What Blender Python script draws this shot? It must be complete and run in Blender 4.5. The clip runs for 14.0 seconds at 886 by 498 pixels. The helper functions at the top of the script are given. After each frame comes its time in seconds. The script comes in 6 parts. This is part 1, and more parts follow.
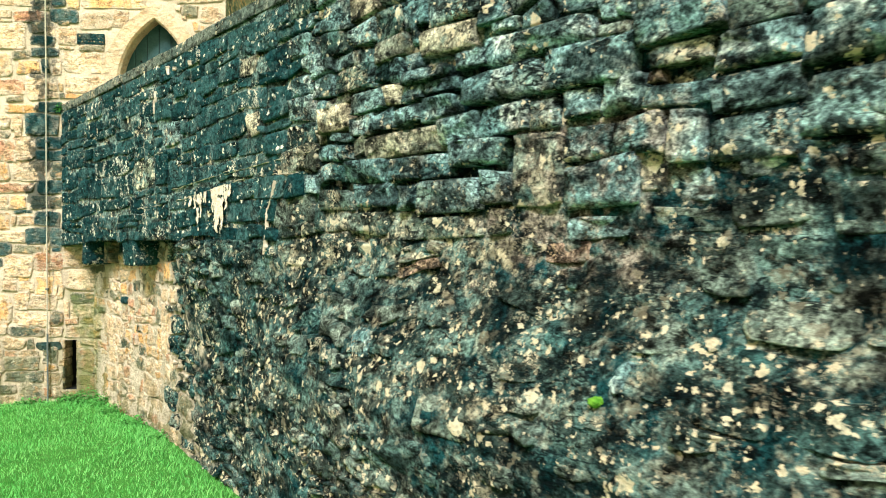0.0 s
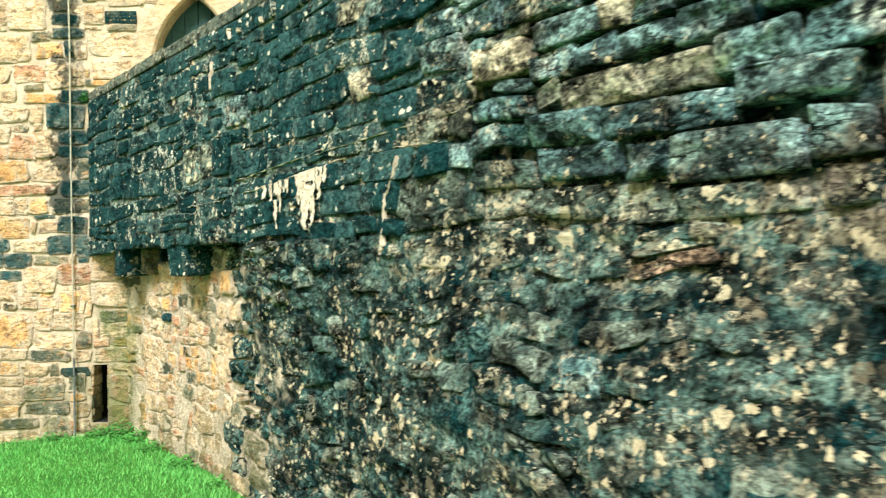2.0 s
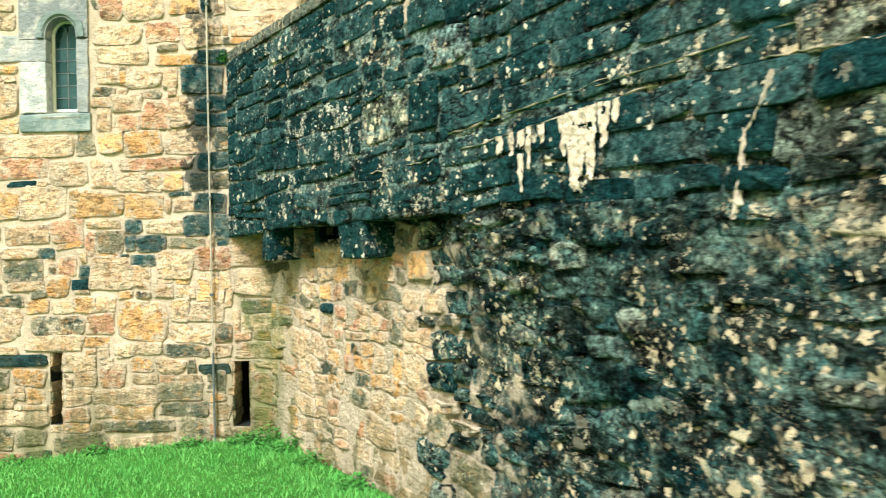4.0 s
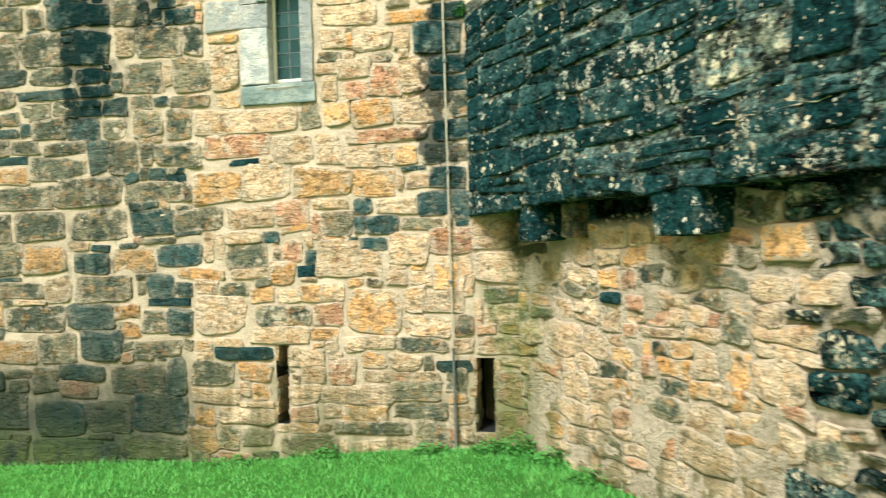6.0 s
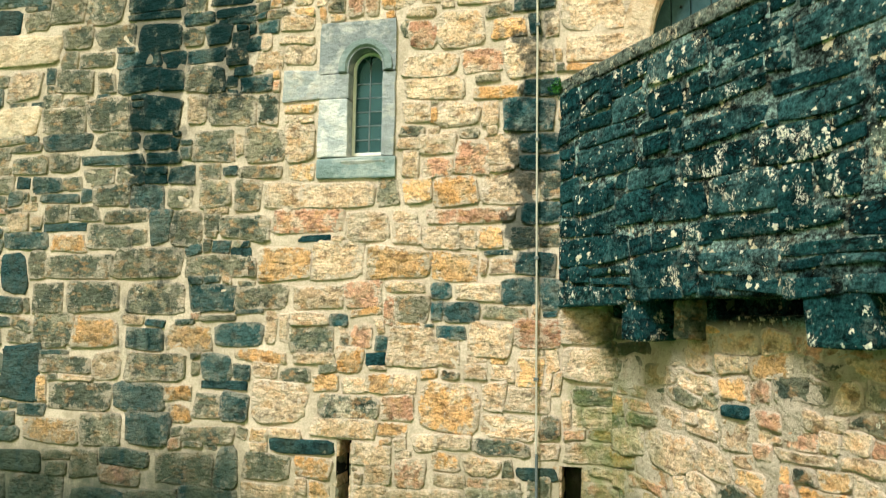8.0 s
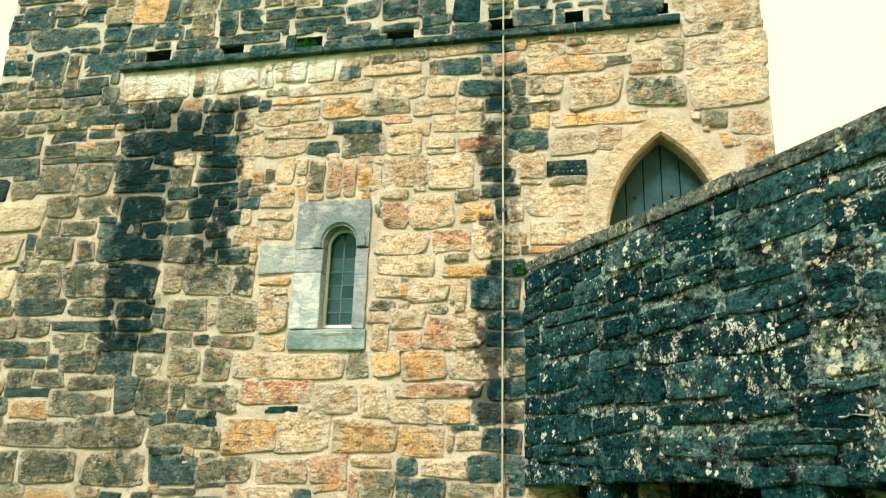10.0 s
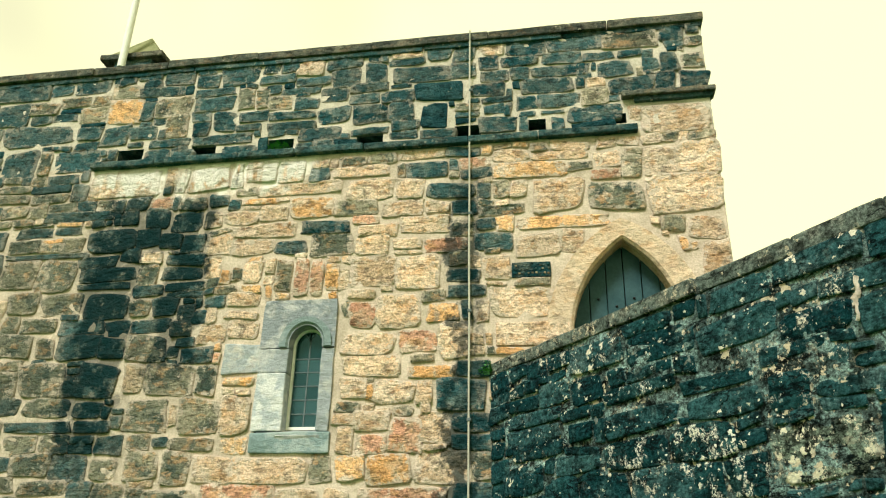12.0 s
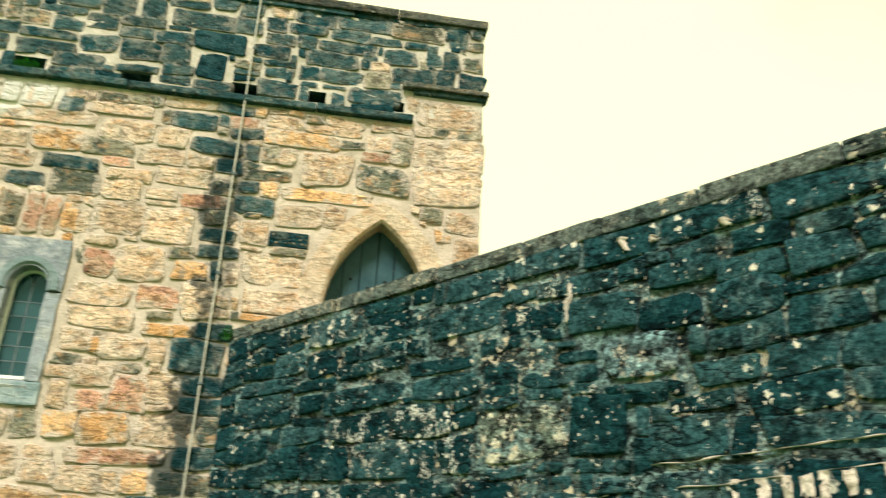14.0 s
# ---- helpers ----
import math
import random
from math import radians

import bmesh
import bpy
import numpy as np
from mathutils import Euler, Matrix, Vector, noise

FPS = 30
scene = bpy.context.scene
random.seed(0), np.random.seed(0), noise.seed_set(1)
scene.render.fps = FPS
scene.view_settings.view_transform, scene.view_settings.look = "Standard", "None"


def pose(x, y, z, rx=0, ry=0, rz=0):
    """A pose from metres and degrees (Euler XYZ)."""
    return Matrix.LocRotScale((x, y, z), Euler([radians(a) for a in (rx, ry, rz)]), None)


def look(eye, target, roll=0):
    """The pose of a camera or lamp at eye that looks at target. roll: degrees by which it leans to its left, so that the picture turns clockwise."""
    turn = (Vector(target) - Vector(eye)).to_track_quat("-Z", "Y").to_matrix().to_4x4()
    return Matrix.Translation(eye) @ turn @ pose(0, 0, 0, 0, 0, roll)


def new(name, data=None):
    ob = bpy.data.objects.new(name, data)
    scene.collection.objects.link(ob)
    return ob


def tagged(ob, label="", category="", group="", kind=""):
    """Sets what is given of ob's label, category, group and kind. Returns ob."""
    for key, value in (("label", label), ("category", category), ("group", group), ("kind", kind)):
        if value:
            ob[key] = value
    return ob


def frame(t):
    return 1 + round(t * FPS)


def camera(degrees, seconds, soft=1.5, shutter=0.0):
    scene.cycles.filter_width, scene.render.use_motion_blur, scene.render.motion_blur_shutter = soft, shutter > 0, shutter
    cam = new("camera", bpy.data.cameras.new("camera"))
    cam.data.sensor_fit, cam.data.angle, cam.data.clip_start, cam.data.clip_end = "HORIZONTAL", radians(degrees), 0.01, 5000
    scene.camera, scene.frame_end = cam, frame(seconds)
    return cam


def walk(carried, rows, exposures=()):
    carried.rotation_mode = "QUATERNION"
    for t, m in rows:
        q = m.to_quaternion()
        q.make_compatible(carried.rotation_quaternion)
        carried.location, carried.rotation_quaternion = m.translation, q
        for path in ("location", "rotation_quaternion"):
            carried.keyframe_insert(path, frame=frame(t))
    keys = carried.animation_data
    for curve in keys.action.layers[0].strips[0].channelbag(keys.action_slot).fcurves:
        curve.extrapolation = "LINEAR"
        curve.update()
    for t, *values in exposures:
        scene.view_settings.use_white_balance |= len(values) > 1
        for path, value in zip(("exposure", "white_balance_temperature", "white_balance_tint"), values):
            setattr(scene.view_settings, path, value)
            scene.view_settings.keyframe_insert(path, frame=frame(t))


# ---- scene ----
cam = camera(60.1, 14.0, 1.15, 0.4)
METRES, EYE, TILT, LEAN, TURN = 5.2, 1.755, 0.0, 0.0, -2.8
ROWS = [
    (0.0, 0.0, 0.0, 0.0, 0.0, -0.38, -0.05),
    (0.5, -0.041, 0.052, -0.0028, -1.15, -0.1, 0.53),
    (1.0, -0.0769, 0.1042, -0.0054, -2.55, 0.17, 1.25),
    (1.5, -0.1089, 0.1641, -0.0048, -1.55, 1.38, 1.62),
    (2.0, -0.1507, 0.22, -0.014, 0.3, 0.49, 0.87),
    (4.5, -0.3882, 0.463, -0.0281, 7.26, -0.13, 0.96),
    (5.0, -0.4428, 0.4992, -0.0306, 9.1, -0.35, 0.87),
    (5.5, -0.5024, 0.527, -0.0331, 11.16, -0.87, 1.67),
    (6.0, -0.5493, 0.5624, -0.0347, 15.45, -0.75, 1.59),
    (6.5, -0.5857, 0.5974, -0.032, 18.88, -0.37, 1.25),
    (7.0, -0.6159, 0.6138, -0.0286, 19.03, 0.31, 1.18),
    (7.5, -0.6422, 0.6275, -0.0227, 17.79, 2.64, 0.33),
    (8.0, -0.646, 0.6253, -0.0158, 17.39, 4.92, -0.93),
    (8.5, -0.6468, 0.6166, -0.0105, 16.98, 8.23, -1.46),
    (11.0, -0.6359, 0.5805, 0.0108, 13.15, 20.96, -1.28),
    (11.5, -0.634, 0.5791, 0.0123, 12.77, 22.86, -1.24),
    (12.0, -0.6342, 0.5793, 0.0123, 12.36, 23.51, -1.13),
    (12.5, -0.6326, 0.5794, 0.0108, 11.16, 23.18, -1.11),
    (13.0, -0.6284, 0.5793, 0.0087, 7.54, 22.82, -1.45),
    (13.5, -0.6228, 0.5797, 0.0074, 1.46, 22.57, -1.86),
    (14.0, -0.6166, 0.5773, 0.005, -6.59, 22.54, -2.26),
]
walk(cam, [(t, pose(0, 0, EYE, TILT, LEAN, TURN) @ pose(METRES * x, METRES * y, METRES * z, 90 + pitch, roll, yaw)) for t, x, y, z, yaw, pitch, roll in ROWS],
     exposures=[(t, stops, 6150, tint) for t, stops, tint in ((0.0, 0.6, 8), (2.0, 0.6, 8), (4.5, 0.48, 8), (6.5, 0.28, 7), (8.5, 0.18, 6), (11.0, 0.12, 3), (12.0, -0.04, 4), (13.0, 0.02, 6), (14.0, 0.1, 8))])

# ---- plan ----
# The gatehouse front stands in the plane y = FACE; the dark wall leaves it at CORNER along ALONG and faces OUT.
FACE = 8.528
LEFT_END, RIGHT_END, TOP = -8.52, -1.97, 6.13
CORNER = Vector((-3.737, 8.534))
ALONG = Vector((0.5928, -0.8054))
OUT = Vector((-0.8054, -0.5928))
WALL_TOP, SOFFIT, SLOT = 3.17, 1.78, 1.70

# ---- world and light ----
world = bpy.data.worlds.new("overcast_sky")
scene.world = world
world.use_nodes = True
wt = world.node_tree
wt.nodes.clear()
sky = wt.nodes.new("ShaderNodeTexSky")
sky.sky_type, sky.sun_disc = "NISHITA", False
sky.sun_elevation, sky.sun_rotation = radians(52), radians(205)
dim = wt.nodes.new("ShaderNodeVectorMath")
dim.operation = "SCALE"
dim.inputs["Scale"].default_value = 0.10
cloud = wt.nodes.new("ShaderNodeTexNoise")
cloud.inputs["Scale"].default_value, cloud.inputs["Detail"].default_value = 1.6, 3.0
veil = wt.nodes.new("ShaderNodeMix")
veil.data_type = "RGBA"
veil.inputs[6].default_value, veil.inputs[7].default_value = (1.02, 0.92, 0.57, 1), (1.42, 1.34, 0.76, 1)
cover = wt.nodes.new("ShaderNodeMix")
cover.data_type = "RGBA"
cover.inputs[0].default_value = 0.93
back = wt.nodes.new("ShaderNodeBackground")
back.inputs["Strength"].default_value = 1.0
sky_out = wt.nodes.new("ShaderNodeOutputWorld")
wt.links.new(sky.outputs[0], dim.inputs[0])
drift = wt.nodes.new("ShaderNodeMapRange")
drift.interpolation_type = "SMOOTHSTEP"
drift.inputs["From Min"].default_value, drift.inputs["From Max"].default_value = 0.36, 0.56
wt.links.new(cloud.outputs["Fac"], drift.inputs["Value"])
wt.links.new(drift.outputs["Result"], veil.inputs[0])
wt.links.new(dim.outputs[0], cover.inputs[6])
wt.links.new(veil.outputs[2], cover.inputs[7])
wt.links.new(cover.outputs[2], back.inputs["Color"])
wt.links.new(back.outputs[0], sky_out.inputs["Surface"])
sun_data = bpy.data.lights.new("sun", "SUN")
sun_data.energy, sun_data.angle, sun_data.color = 4.8, radians(16), (1.0, 0.985, 0.95)
sun = new("sun", sun_data)
sun.matrix_world = look((-8, -4, 17), (-3, 8, 1))


# ---- materials ----
class Nodes:
    """Short ways to lay nodes of a material."""

    def __init__(self, name):
        self.mat = bpy.data.materials.new(name)
        self.mat.use_nodes = True
        self.tree = self.mat.node_tree
        self.tree.nodes.clear()
        self.place = self.node("ShaderNodeNewGeometry").outputs["Position"]

    def node(self, kind):
        return self.tree.nodes.new(kind)

    def put(self, socket, value):
        if isinstance(value, bpy.types.NodeSocket):
            self.tree.links.new(value, socket)
        elif isinstance(value, tuple) and len(value) == 3 and socket.type == "RGBA":
            socket.default_value = (*value, 1)
        else:
            socket.default_value = value

    def math(self, op, a, b=0.0, clamp=False):
        n = self.node("ShaderNodeMath")
        n.operation, n.use_clamp = op, clamp
        self.put(n.inputs[0], a), self.put(n.inputs[1], b)
        return n.outputs[0]

    def step(self, value, lo, hi, a=0.0, b=1.0):
        n = self.node("ShaderNodeMapRange")
        n.interpolation_type = "SMOOTHSTEP"
        for i, v in enumerate((value, lo, hi, a, b)):
            self.put(n.inputs[i], v)
        return n.outputs[0]

    def mix(self, fac, a, b, blend="MIX"):
        n = self.node("ShaderNodeMix")
        n.data_type, n.blend_type = "RGBA", blend
        self.put(n.inputs[0], fac), self.put(n.inputs[6], a), self.put(n.inputs[7], b)
        return n.outputs[2]

    def noise(self, scale, detail=4.0, rough=0.6, vec=None, twist=0.0):
        n = self.node("ShaderNodeTexNoise")
        self.put(n.inputs["Vector"], vec or self.place)
        n.inputs["Scale"].default_value, n.inputs["Detail"].default_value = scale, detail
        n.inputs["Roughness"].default_value, n.inputs["Distortion"].default_value = rough, twist
        return n.outputs["Fac"]

    def stretched(self, sx, sy, sz):
        n = self.node("ShaderNodeVectorMath")
        n.operation = "MULTIPLY"
        self.put(n.inputs[0], self.place)
        n.inputs[1].default_value = (sx, sy, sz)
        return n.outputs[0]

    def dot(self, x, y, z):
        n = self.node("ShaderNodeVectorMath")
        n.operation = "DOT_PRODUCT"
        self.put(n.inputs[0], self.place)
        n.inputs[1].default_value = (x, y, z)
        return n.outputs["Value"]

    def blobs(self, scale, size, amount):
        """Round lichen spots: amount is the share of cells that carry one."""
        warp = self.node("ShaderNodeTexNoise")
        warp.inputs["Scale"].default_value, warp.inputs["Detail"].default_value = scale * 2.5, 5.0
        self.put(warp.inputs["Vector"], self.place)
        add = self.node("ShaderNodeVectorMath")
        add.operation = "MULTIPLY_ADD"
        self.put(add.inputs[0], warp.outputs["Color"])
        add.inputs[1].default_value = (1.3 / scale,) * 3
        self.put(add.inputs[2], self.place)
        v = self.node("ShaderNodeTexVoronoi")
        v.inputs["Scale"].default_value = scale
        self.put(v.inputs["Vector"], add.outputs[0])
        split = self.node("ShaderNodeSeparateColor")
        self.put(split.inputs[0], v.outputs["Color"])
        has = self.math("LESS_THAN", split.outputs[0], amount)
        wide = self.math("MULTIPLY", split.outputs[1], size)
        return self.math("MULTIPLY", has, self.math("LESS_THAN", v.outputs["Distance"], wide))

    def chance(self):
        """One random number for each piece."""
        a = self.node("ShaderNodeObjectInfo").outputs["Random"]
        b = self.node("ShaderNodeNewGeometry").outputs["Random Per Island"]
        return self.math("FRACT", self.math("ADD", a, b))

    def rim(self):
        """How near a stone's edge: 1 at its joint, 0 in its middle."""
        n = self.node("ShaderNodeAttribute")
        n.attribute_name = "rim"
        return n.outputs["Fac"]

    def done(self, colour, rough=0.9, height=None, bump=0.4, reach=0.01, metal=0.0, spec=0.03):
        p = self.node("ShaderNodeBsdfPrincipled")
        self.put(p.inputs["Base Color"], colour), self.put(p.inputs["Roughness"], rough)
        p.inputs["Metallic"].default_value, p.inputs["Specular IOR Level"].default_value = metal, spec
        if height is not None:
            b = self.node("ShaderNodeBump")
            b.inputs["Strength"].default_value, b.inputs["Distance"].default_value = bump, reach
            self.put(b.inputs["Height"], height)
            self.put(p.inputs["Normal"], b.outputs[0])
        self.put(self.node("ShaderNodeOutputMaterial").inputs["Surface"], p.outputs[0])
        return self.mat


def face_marks(g, colour, soak=1.0):
    """Black runs, green damp and lime bloom on the gatehouse front, and painted shade in the corner nook."""
    x, z = g.dot(1, 0, 0), g.dot(0, 0, 1)
    rag = g.math("ADD", g.math("MULTIPLY", g.noise(2.6, 6, 0.7), 0.65), g.math("MULTIPLY", g.noise(10.0, 4, 0.65), 0.35))
    streak = g.noise(1.0, 4, 0.6, g.stretched(7.0, 7.0, 0.8))
    xw = g.math("ADD", x, g.math("MULTIPLY", g.math("SUBTRACT", rag, 0.5), 1.1))
    zw = g.math("ADD", z, g.math("MULTIPLY", g.math("SUBTRACT", rag, 0.5), 1.2))

    def band(v, a, b, soft):
        return g.math("MULTIPLY", g.step(v, a - soft, a + soft), g.step(v, b + soft, b - soft))

    grime = g.math("MULTIPLY", g.step(xw, -5.7, -6.5), g.step(rag, 0.38, 0.58, 0.05, 0.42))
    colour = g.mix(g.math("MULTIPLY", g.math("MULTIPLY", grime, soak), g.step(z, 5.2, 4.9)), colour, (0.12, 0.125, 0.095))
    foul = g.math("MULTIPLY", g.step(zw, 0.95, 0.15), g.step(streak, 0.35, 0.60, 0.1, 0.8))
    colour = g.mix(foul, colour, (0.15, 0.145, 0.075))
    # broad black run beside the window, below the parapet
    xs = g.math("ADD", x, g.math("MULTIPLY", g.math("SUBTRACT", rag, 0.5), 0.75))
    strand = g.math("MULTIPLY", band(xs, -7.12, -6.66, 0.05), band(zw, 2.6, 4.75, 0.12))
    other = g.math("MULTIPLY", band(xs, -6.40, -6.02, 0.05), band(zw, 3.25, 4.72, 0.10))
    bridge = g.math("MULTIPLY", band(xs, -7.0, -6.2, 0.05), band(zw, 4.28, 4.66, 0.08))
    run = g.math("MAXIMUM", g.math("MAXIMUM", strand, other), bridge)
    run = g.math("MULTIPLY", run, g.math("MULTIPLY", g.step(streak, 0.32, 0.44, 0.3, 1.0), g.step(g.noise(6.6, 6, 0.72), 0.36, 0.48, 0.1, 1.0)))
    run = g.math("MULTIPLY", run, 0.5 + 0.5 * soak)
    low = g.math("MULTIPLY", band(xw, -7.05, -6.55, 0.16), band(zw, 0.6, 3.0, 0.4))
    low = g.math("MULTIPLY", low, g.math("MULTIPLY", g.step(streak, 0.44, 0.60, 0.0, 0.85), g.step(g.noise(5.0, 5, 0.68), 0.44, 0.56)))
    # narrow run behind the cable
    thin = g.math("MULTIPLY", band(xw, -4.02, -3.80, 0.04), band(zw, 2.0, 4.8, 0.15))
    thin = g.math("MULTIPLY", thin, g.step(rag, 0.40, 0.52, 0.1, 0.9))
    # damp foot at the far end
    foot = g.math("MULTIPLY", g.step(xw, -5.5, -6.5), g.step(zw, 0.95, 0.15, 0.0, 0.85))
    # shade of the enclosed corner under the overhang, put into the colour as black
    nook_shade = g.math("MULTIPLY", band(xw, -3.42, -3.15, 0.10), band(zw, 1.30, 1.72, 0.15))
    black = g.math("MAXIMUM", g.math("MAXIMUM", run, low), g.math("MAXIMUM", g.math("MAXIMUM", thin, nook_shade), foot))
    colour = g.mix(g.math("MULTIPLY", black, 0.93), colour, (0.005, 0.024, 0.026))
    # lime bloom under the string course
    pale = g.math("MULTIPLY", band(x, -7.25, -5.2, 0.15), band(zw, 4.84, 5.2, 0.07))
    pale = g.math("MULTIPLY", pale, g.step(streak, 0.38, 0.52, 0.0, 1.0))
    colour = g.mix(g.math("MULTIPLY", pale, g.step(z, 5.10, 5.085)), colour, (0.80, 0.73, 0.62))
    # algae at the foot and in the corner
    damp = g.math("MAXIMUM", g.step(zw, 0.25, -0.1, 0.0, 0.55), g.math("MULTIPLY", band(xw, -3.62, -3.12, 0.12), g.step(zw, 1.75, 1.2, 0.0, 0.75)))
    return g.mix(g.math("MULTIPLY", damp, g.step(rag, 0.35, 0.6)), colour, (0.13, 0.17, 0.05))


MORTAR_TONES = ((0.69, 0.56, 0.435), (0.52, 0.42, 0.32))


def face_stone(name, a, b, c, fleck=0.35, blend=1.0, grit=1.0, smeared=0.85):
    """A weathered sandstone: two colours from piece to piece, then blotches of ochre, rose and grey, and smears of mortar."""
    g = Nodes(name)
    r = g.chance()
    col = g.mix(r, a, b)
    col = g.mix(g.step(g.noise(7.0, 5, 0.6), 0.46, 0.60, 0.0, 0.85), col, c)
    if blend:
        col = g.mix(g.step(g.noise(10.5, 5, 0.6, g.stretched(1, 1, 1.6)), 0.52, 0.64, 0.0, 0.65 * blend), col, (0.58, 0.32, 0.15))
        col = g.mix(g.step(g.noise(8.3, 5, 0.65, g.stretched(1.2, 1, 1)), 0.54, 0.66, 0.0, 0.45 * blend), col, (0.19, 0.19, 0.13))
        col = g.mix(g.step(g.noise(5.1, 6, 0.7), 0.54, 0.64, 0.0, 0.70 * blend), col, (0.68, 0.55, 0.41))
    tone = g.math("ADD", 0.82, g.math("MULTIPLY", g.math("FRACT", g.math("MULTIPLY", r, 7.31)), 0.42))
    speck = g.noise(52.0, 5, 0.75)
    tone = g.math("MULTIPLY", tone, g.step(speck, 0.30, 0.70, 1 - 0.30 * grit, 1 + 0.24 * grit))
    pits = g.step(g.noise(1.0, 6, 0.72, g.stretched(11, 11, 20), 0.25), 0.37, 0.50, 1 - 0.50 * grit, 1.10)
    tone = g.math("MULTIPLY", tone, pits)
    grey = g.node("ShaderNodeCombineColor")
    for i in range(3):
        g.put(grey.inputs[i], tone)
    col = g.mix(1.0, col, grey.outputs[0], "MULTIPLY")
    spots = g.math("MULTIPLY", g.blobs(34.0, 0.42, 0.25), g.step(g.noise(2.4, 3), 0.48, 0.62, 0.0, fleck))
    col = g.mix(spots, col, (0.60, 0.55, 0.42))
    smear = g.math("ADD", g.math("MULTIPLY", g.rim(), 0.26), g.math("MULTIPLY", g.noise(14.0, 7, 0.74), 1.0))
    paste = g.mix(g.step(g.noise(4.0, 5), 0.35, 0.65), MORTAR_TONES[0], MORTAR_TONES[1])
    col = g.mix(g.step(smear, 0.63, 0.70, 0.0, smeared), col, paste)
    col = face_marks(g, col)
    lay = g.noise(1.0, 5, 0.65, g.stretched(9.0, 9.0, 34.0), 0.5)
    h = g.math("ADD", g.math("MULTIPLY", g.noise(19.0, 6, 0.68), 1.0), g.math("MULTIPLY", lay, 0.55))
    h = g.math("ADD", h, g.math("MULTIPLY", g.noise(6.5, 6, 0.72), 1.1))
    return g.done(col, 0.92, h, 0.4 + 0.6 * grit, 0.042)


def face_mortar(name, a, b):
    g = Nodes(name)
    col = g.mix(g.step(g.noise(4.0, 5), 0.35, 0.65), a, b)
    col = g.mix(g.step(g.noise(60.0, 4, 0.7), 0.35, 0.62, 0.32, 0.0), col, (0.22, 0.17, 0.10))
    col = g.mix(g.step(g.noise(11.0, 6, 0.72), 0.50, 0.64, 0.0, 0.40), col, (0.30, 0.24, 0.16))
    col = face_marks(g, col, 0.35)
    h = g.math("ADD", g.noise(26.0, 6, 0.7), g.math("MULTIPLY", g.noise(90.0, 3), 0.4))
    return g.done(col, 0.95, h, 0.6, 0.015)


def crust(g, col, lichen, pale=(0.72, 0.60, 0.41), rich=None, craggy=False):
    """Grain, black pits and cream lichen over a blackened stone. Returns the colour and the relief."""
    fine = g.noise(44.0, 6, 0.74)
    blur = g.math("SUBTRACT", g.noise(2.8, 5, 0.68), 0.5)
    along = g.math("ADD", g.math("SUBTRACT", g.dot(ALONG.x, ALONG.y, 0), CORNER.dot(ALONG)), g.math("MULTIPLY", blur, 1.6))
    up = g.math("ADD", g.dot(0, 0, 1), g.math("MULTIPLY", blur, 0.5))

    def patch_at(s0, s1, z0, z1):
        a = g.math("MULTIPLY", g.step(along, s0 - 0.2, s0 + 0.2), g.step(along, s1 + 0.2, s1 - 0.2))
        return g.math("MULTIPLY", a, g.math("MULTIPLY", g.step(up, z0 - 0.05, z0 + 0.05), g.step(up, z1 + 0.05, z1 - 0.05)))

    # rosy stone that shows through, and a belt of thick lichen below the blocks
    rosy = g.math("MULTIPLY", patch_at(6.9, 7.7, 1.62, 2.24), g.step(g.noise(9.0, 5, 0.7), 0.44, 0.60, 0.0, 0.6))
    col = g.mix(rosy, col, (0.20, 0.135, 0.105))
    belt = patch_at(5.1, 6.9, 1.58, 1.90)
    tone = g.math("MULTIPLY", g.step(fine, 0.36, 0.66, 0.25 if craggy else 0.5, 2.2 if craggy else 1.6), g.step(g.noise(1.0, 7, 0.72, g.stretched(10, 10, 16), 0.3), 0.38, 0.52, 0.10 if craggy else 0.35, 1.3))
    grit = g.noise(130.0, 4, 0.75)
    tone = g.math("MULTIPLY", tone, g.step(grit, 0.34, 0.66, 0.62 if craggy else 0.72, 1.45 if craggy else 1.3))
    if craggy:
        tone = g.math("MULTIPLY", tone, g.step(g.noise(4.4, 5, 0.62, g.stretched(1, 1, 1.9), 0.3), 0.40, 0.58, 0.30, 1.35))
    grey = g.node("ShaderNodeCombineColor")
    for i in range(3):
        g.put(grey.inputs[i], tone)
    col = g.mix(1.0, col, grey.outputs[0], "MULTIPLY")
    crack = g.math("ABSOLUTE", g.math("SUBTRACT", g.noise(1.0, 5, 0.6, g.stretched(3.2, 3.2, 8.5), 0.15), 0.5))
    col = g.mix(g.math("MULTIPLY", g.step(crack, 0.022, 0.008), g.step(g.noise(3.0, 3), 0.42, 0.58, 0.0, 0.95)), col, (0.004, 0.008, 0.009))
    zone = g.math("MAXIMUM", g.step(g.noise(2.2, 5, 0.65), 0.47, 0.55), g.math("MULTIPLY", belt, 0.95))
    patch = g.math("MULTIPLY", g.step(g.math("ADD", g.noise(6.5, 6, 0.72, None, 0.4), g.math("MULTIPLY", belt, 0.07)), 0.57, 0.64), g.step(fine, 0.38, 0.54))
    big = g.math("MULTIPLY", g.blobs(13.0, 0.46 if craggy else 0.36, lichen), g.step(zone, 0.1, 0.9, 0.2, 1.0))
    small = g.math("MULTIPLY", g.blobs(30.0, 0.5, lichen * 1.1), zone)
    glint = g.math("MULTIPLY", g.blobs(60.0, 0.48, 0.16), g.step(g.noise(3.1, 4, 0.6), 0.46, 0.56))
    dust = g.math("MULTIPLY", g.step(g.noise(75.0, 4, 0.75), 0.57, 0.63), g.math("MULTIPLY", zone, g.step(g.noise(6.0, 4, 0.6), 0.48, 0.58)))
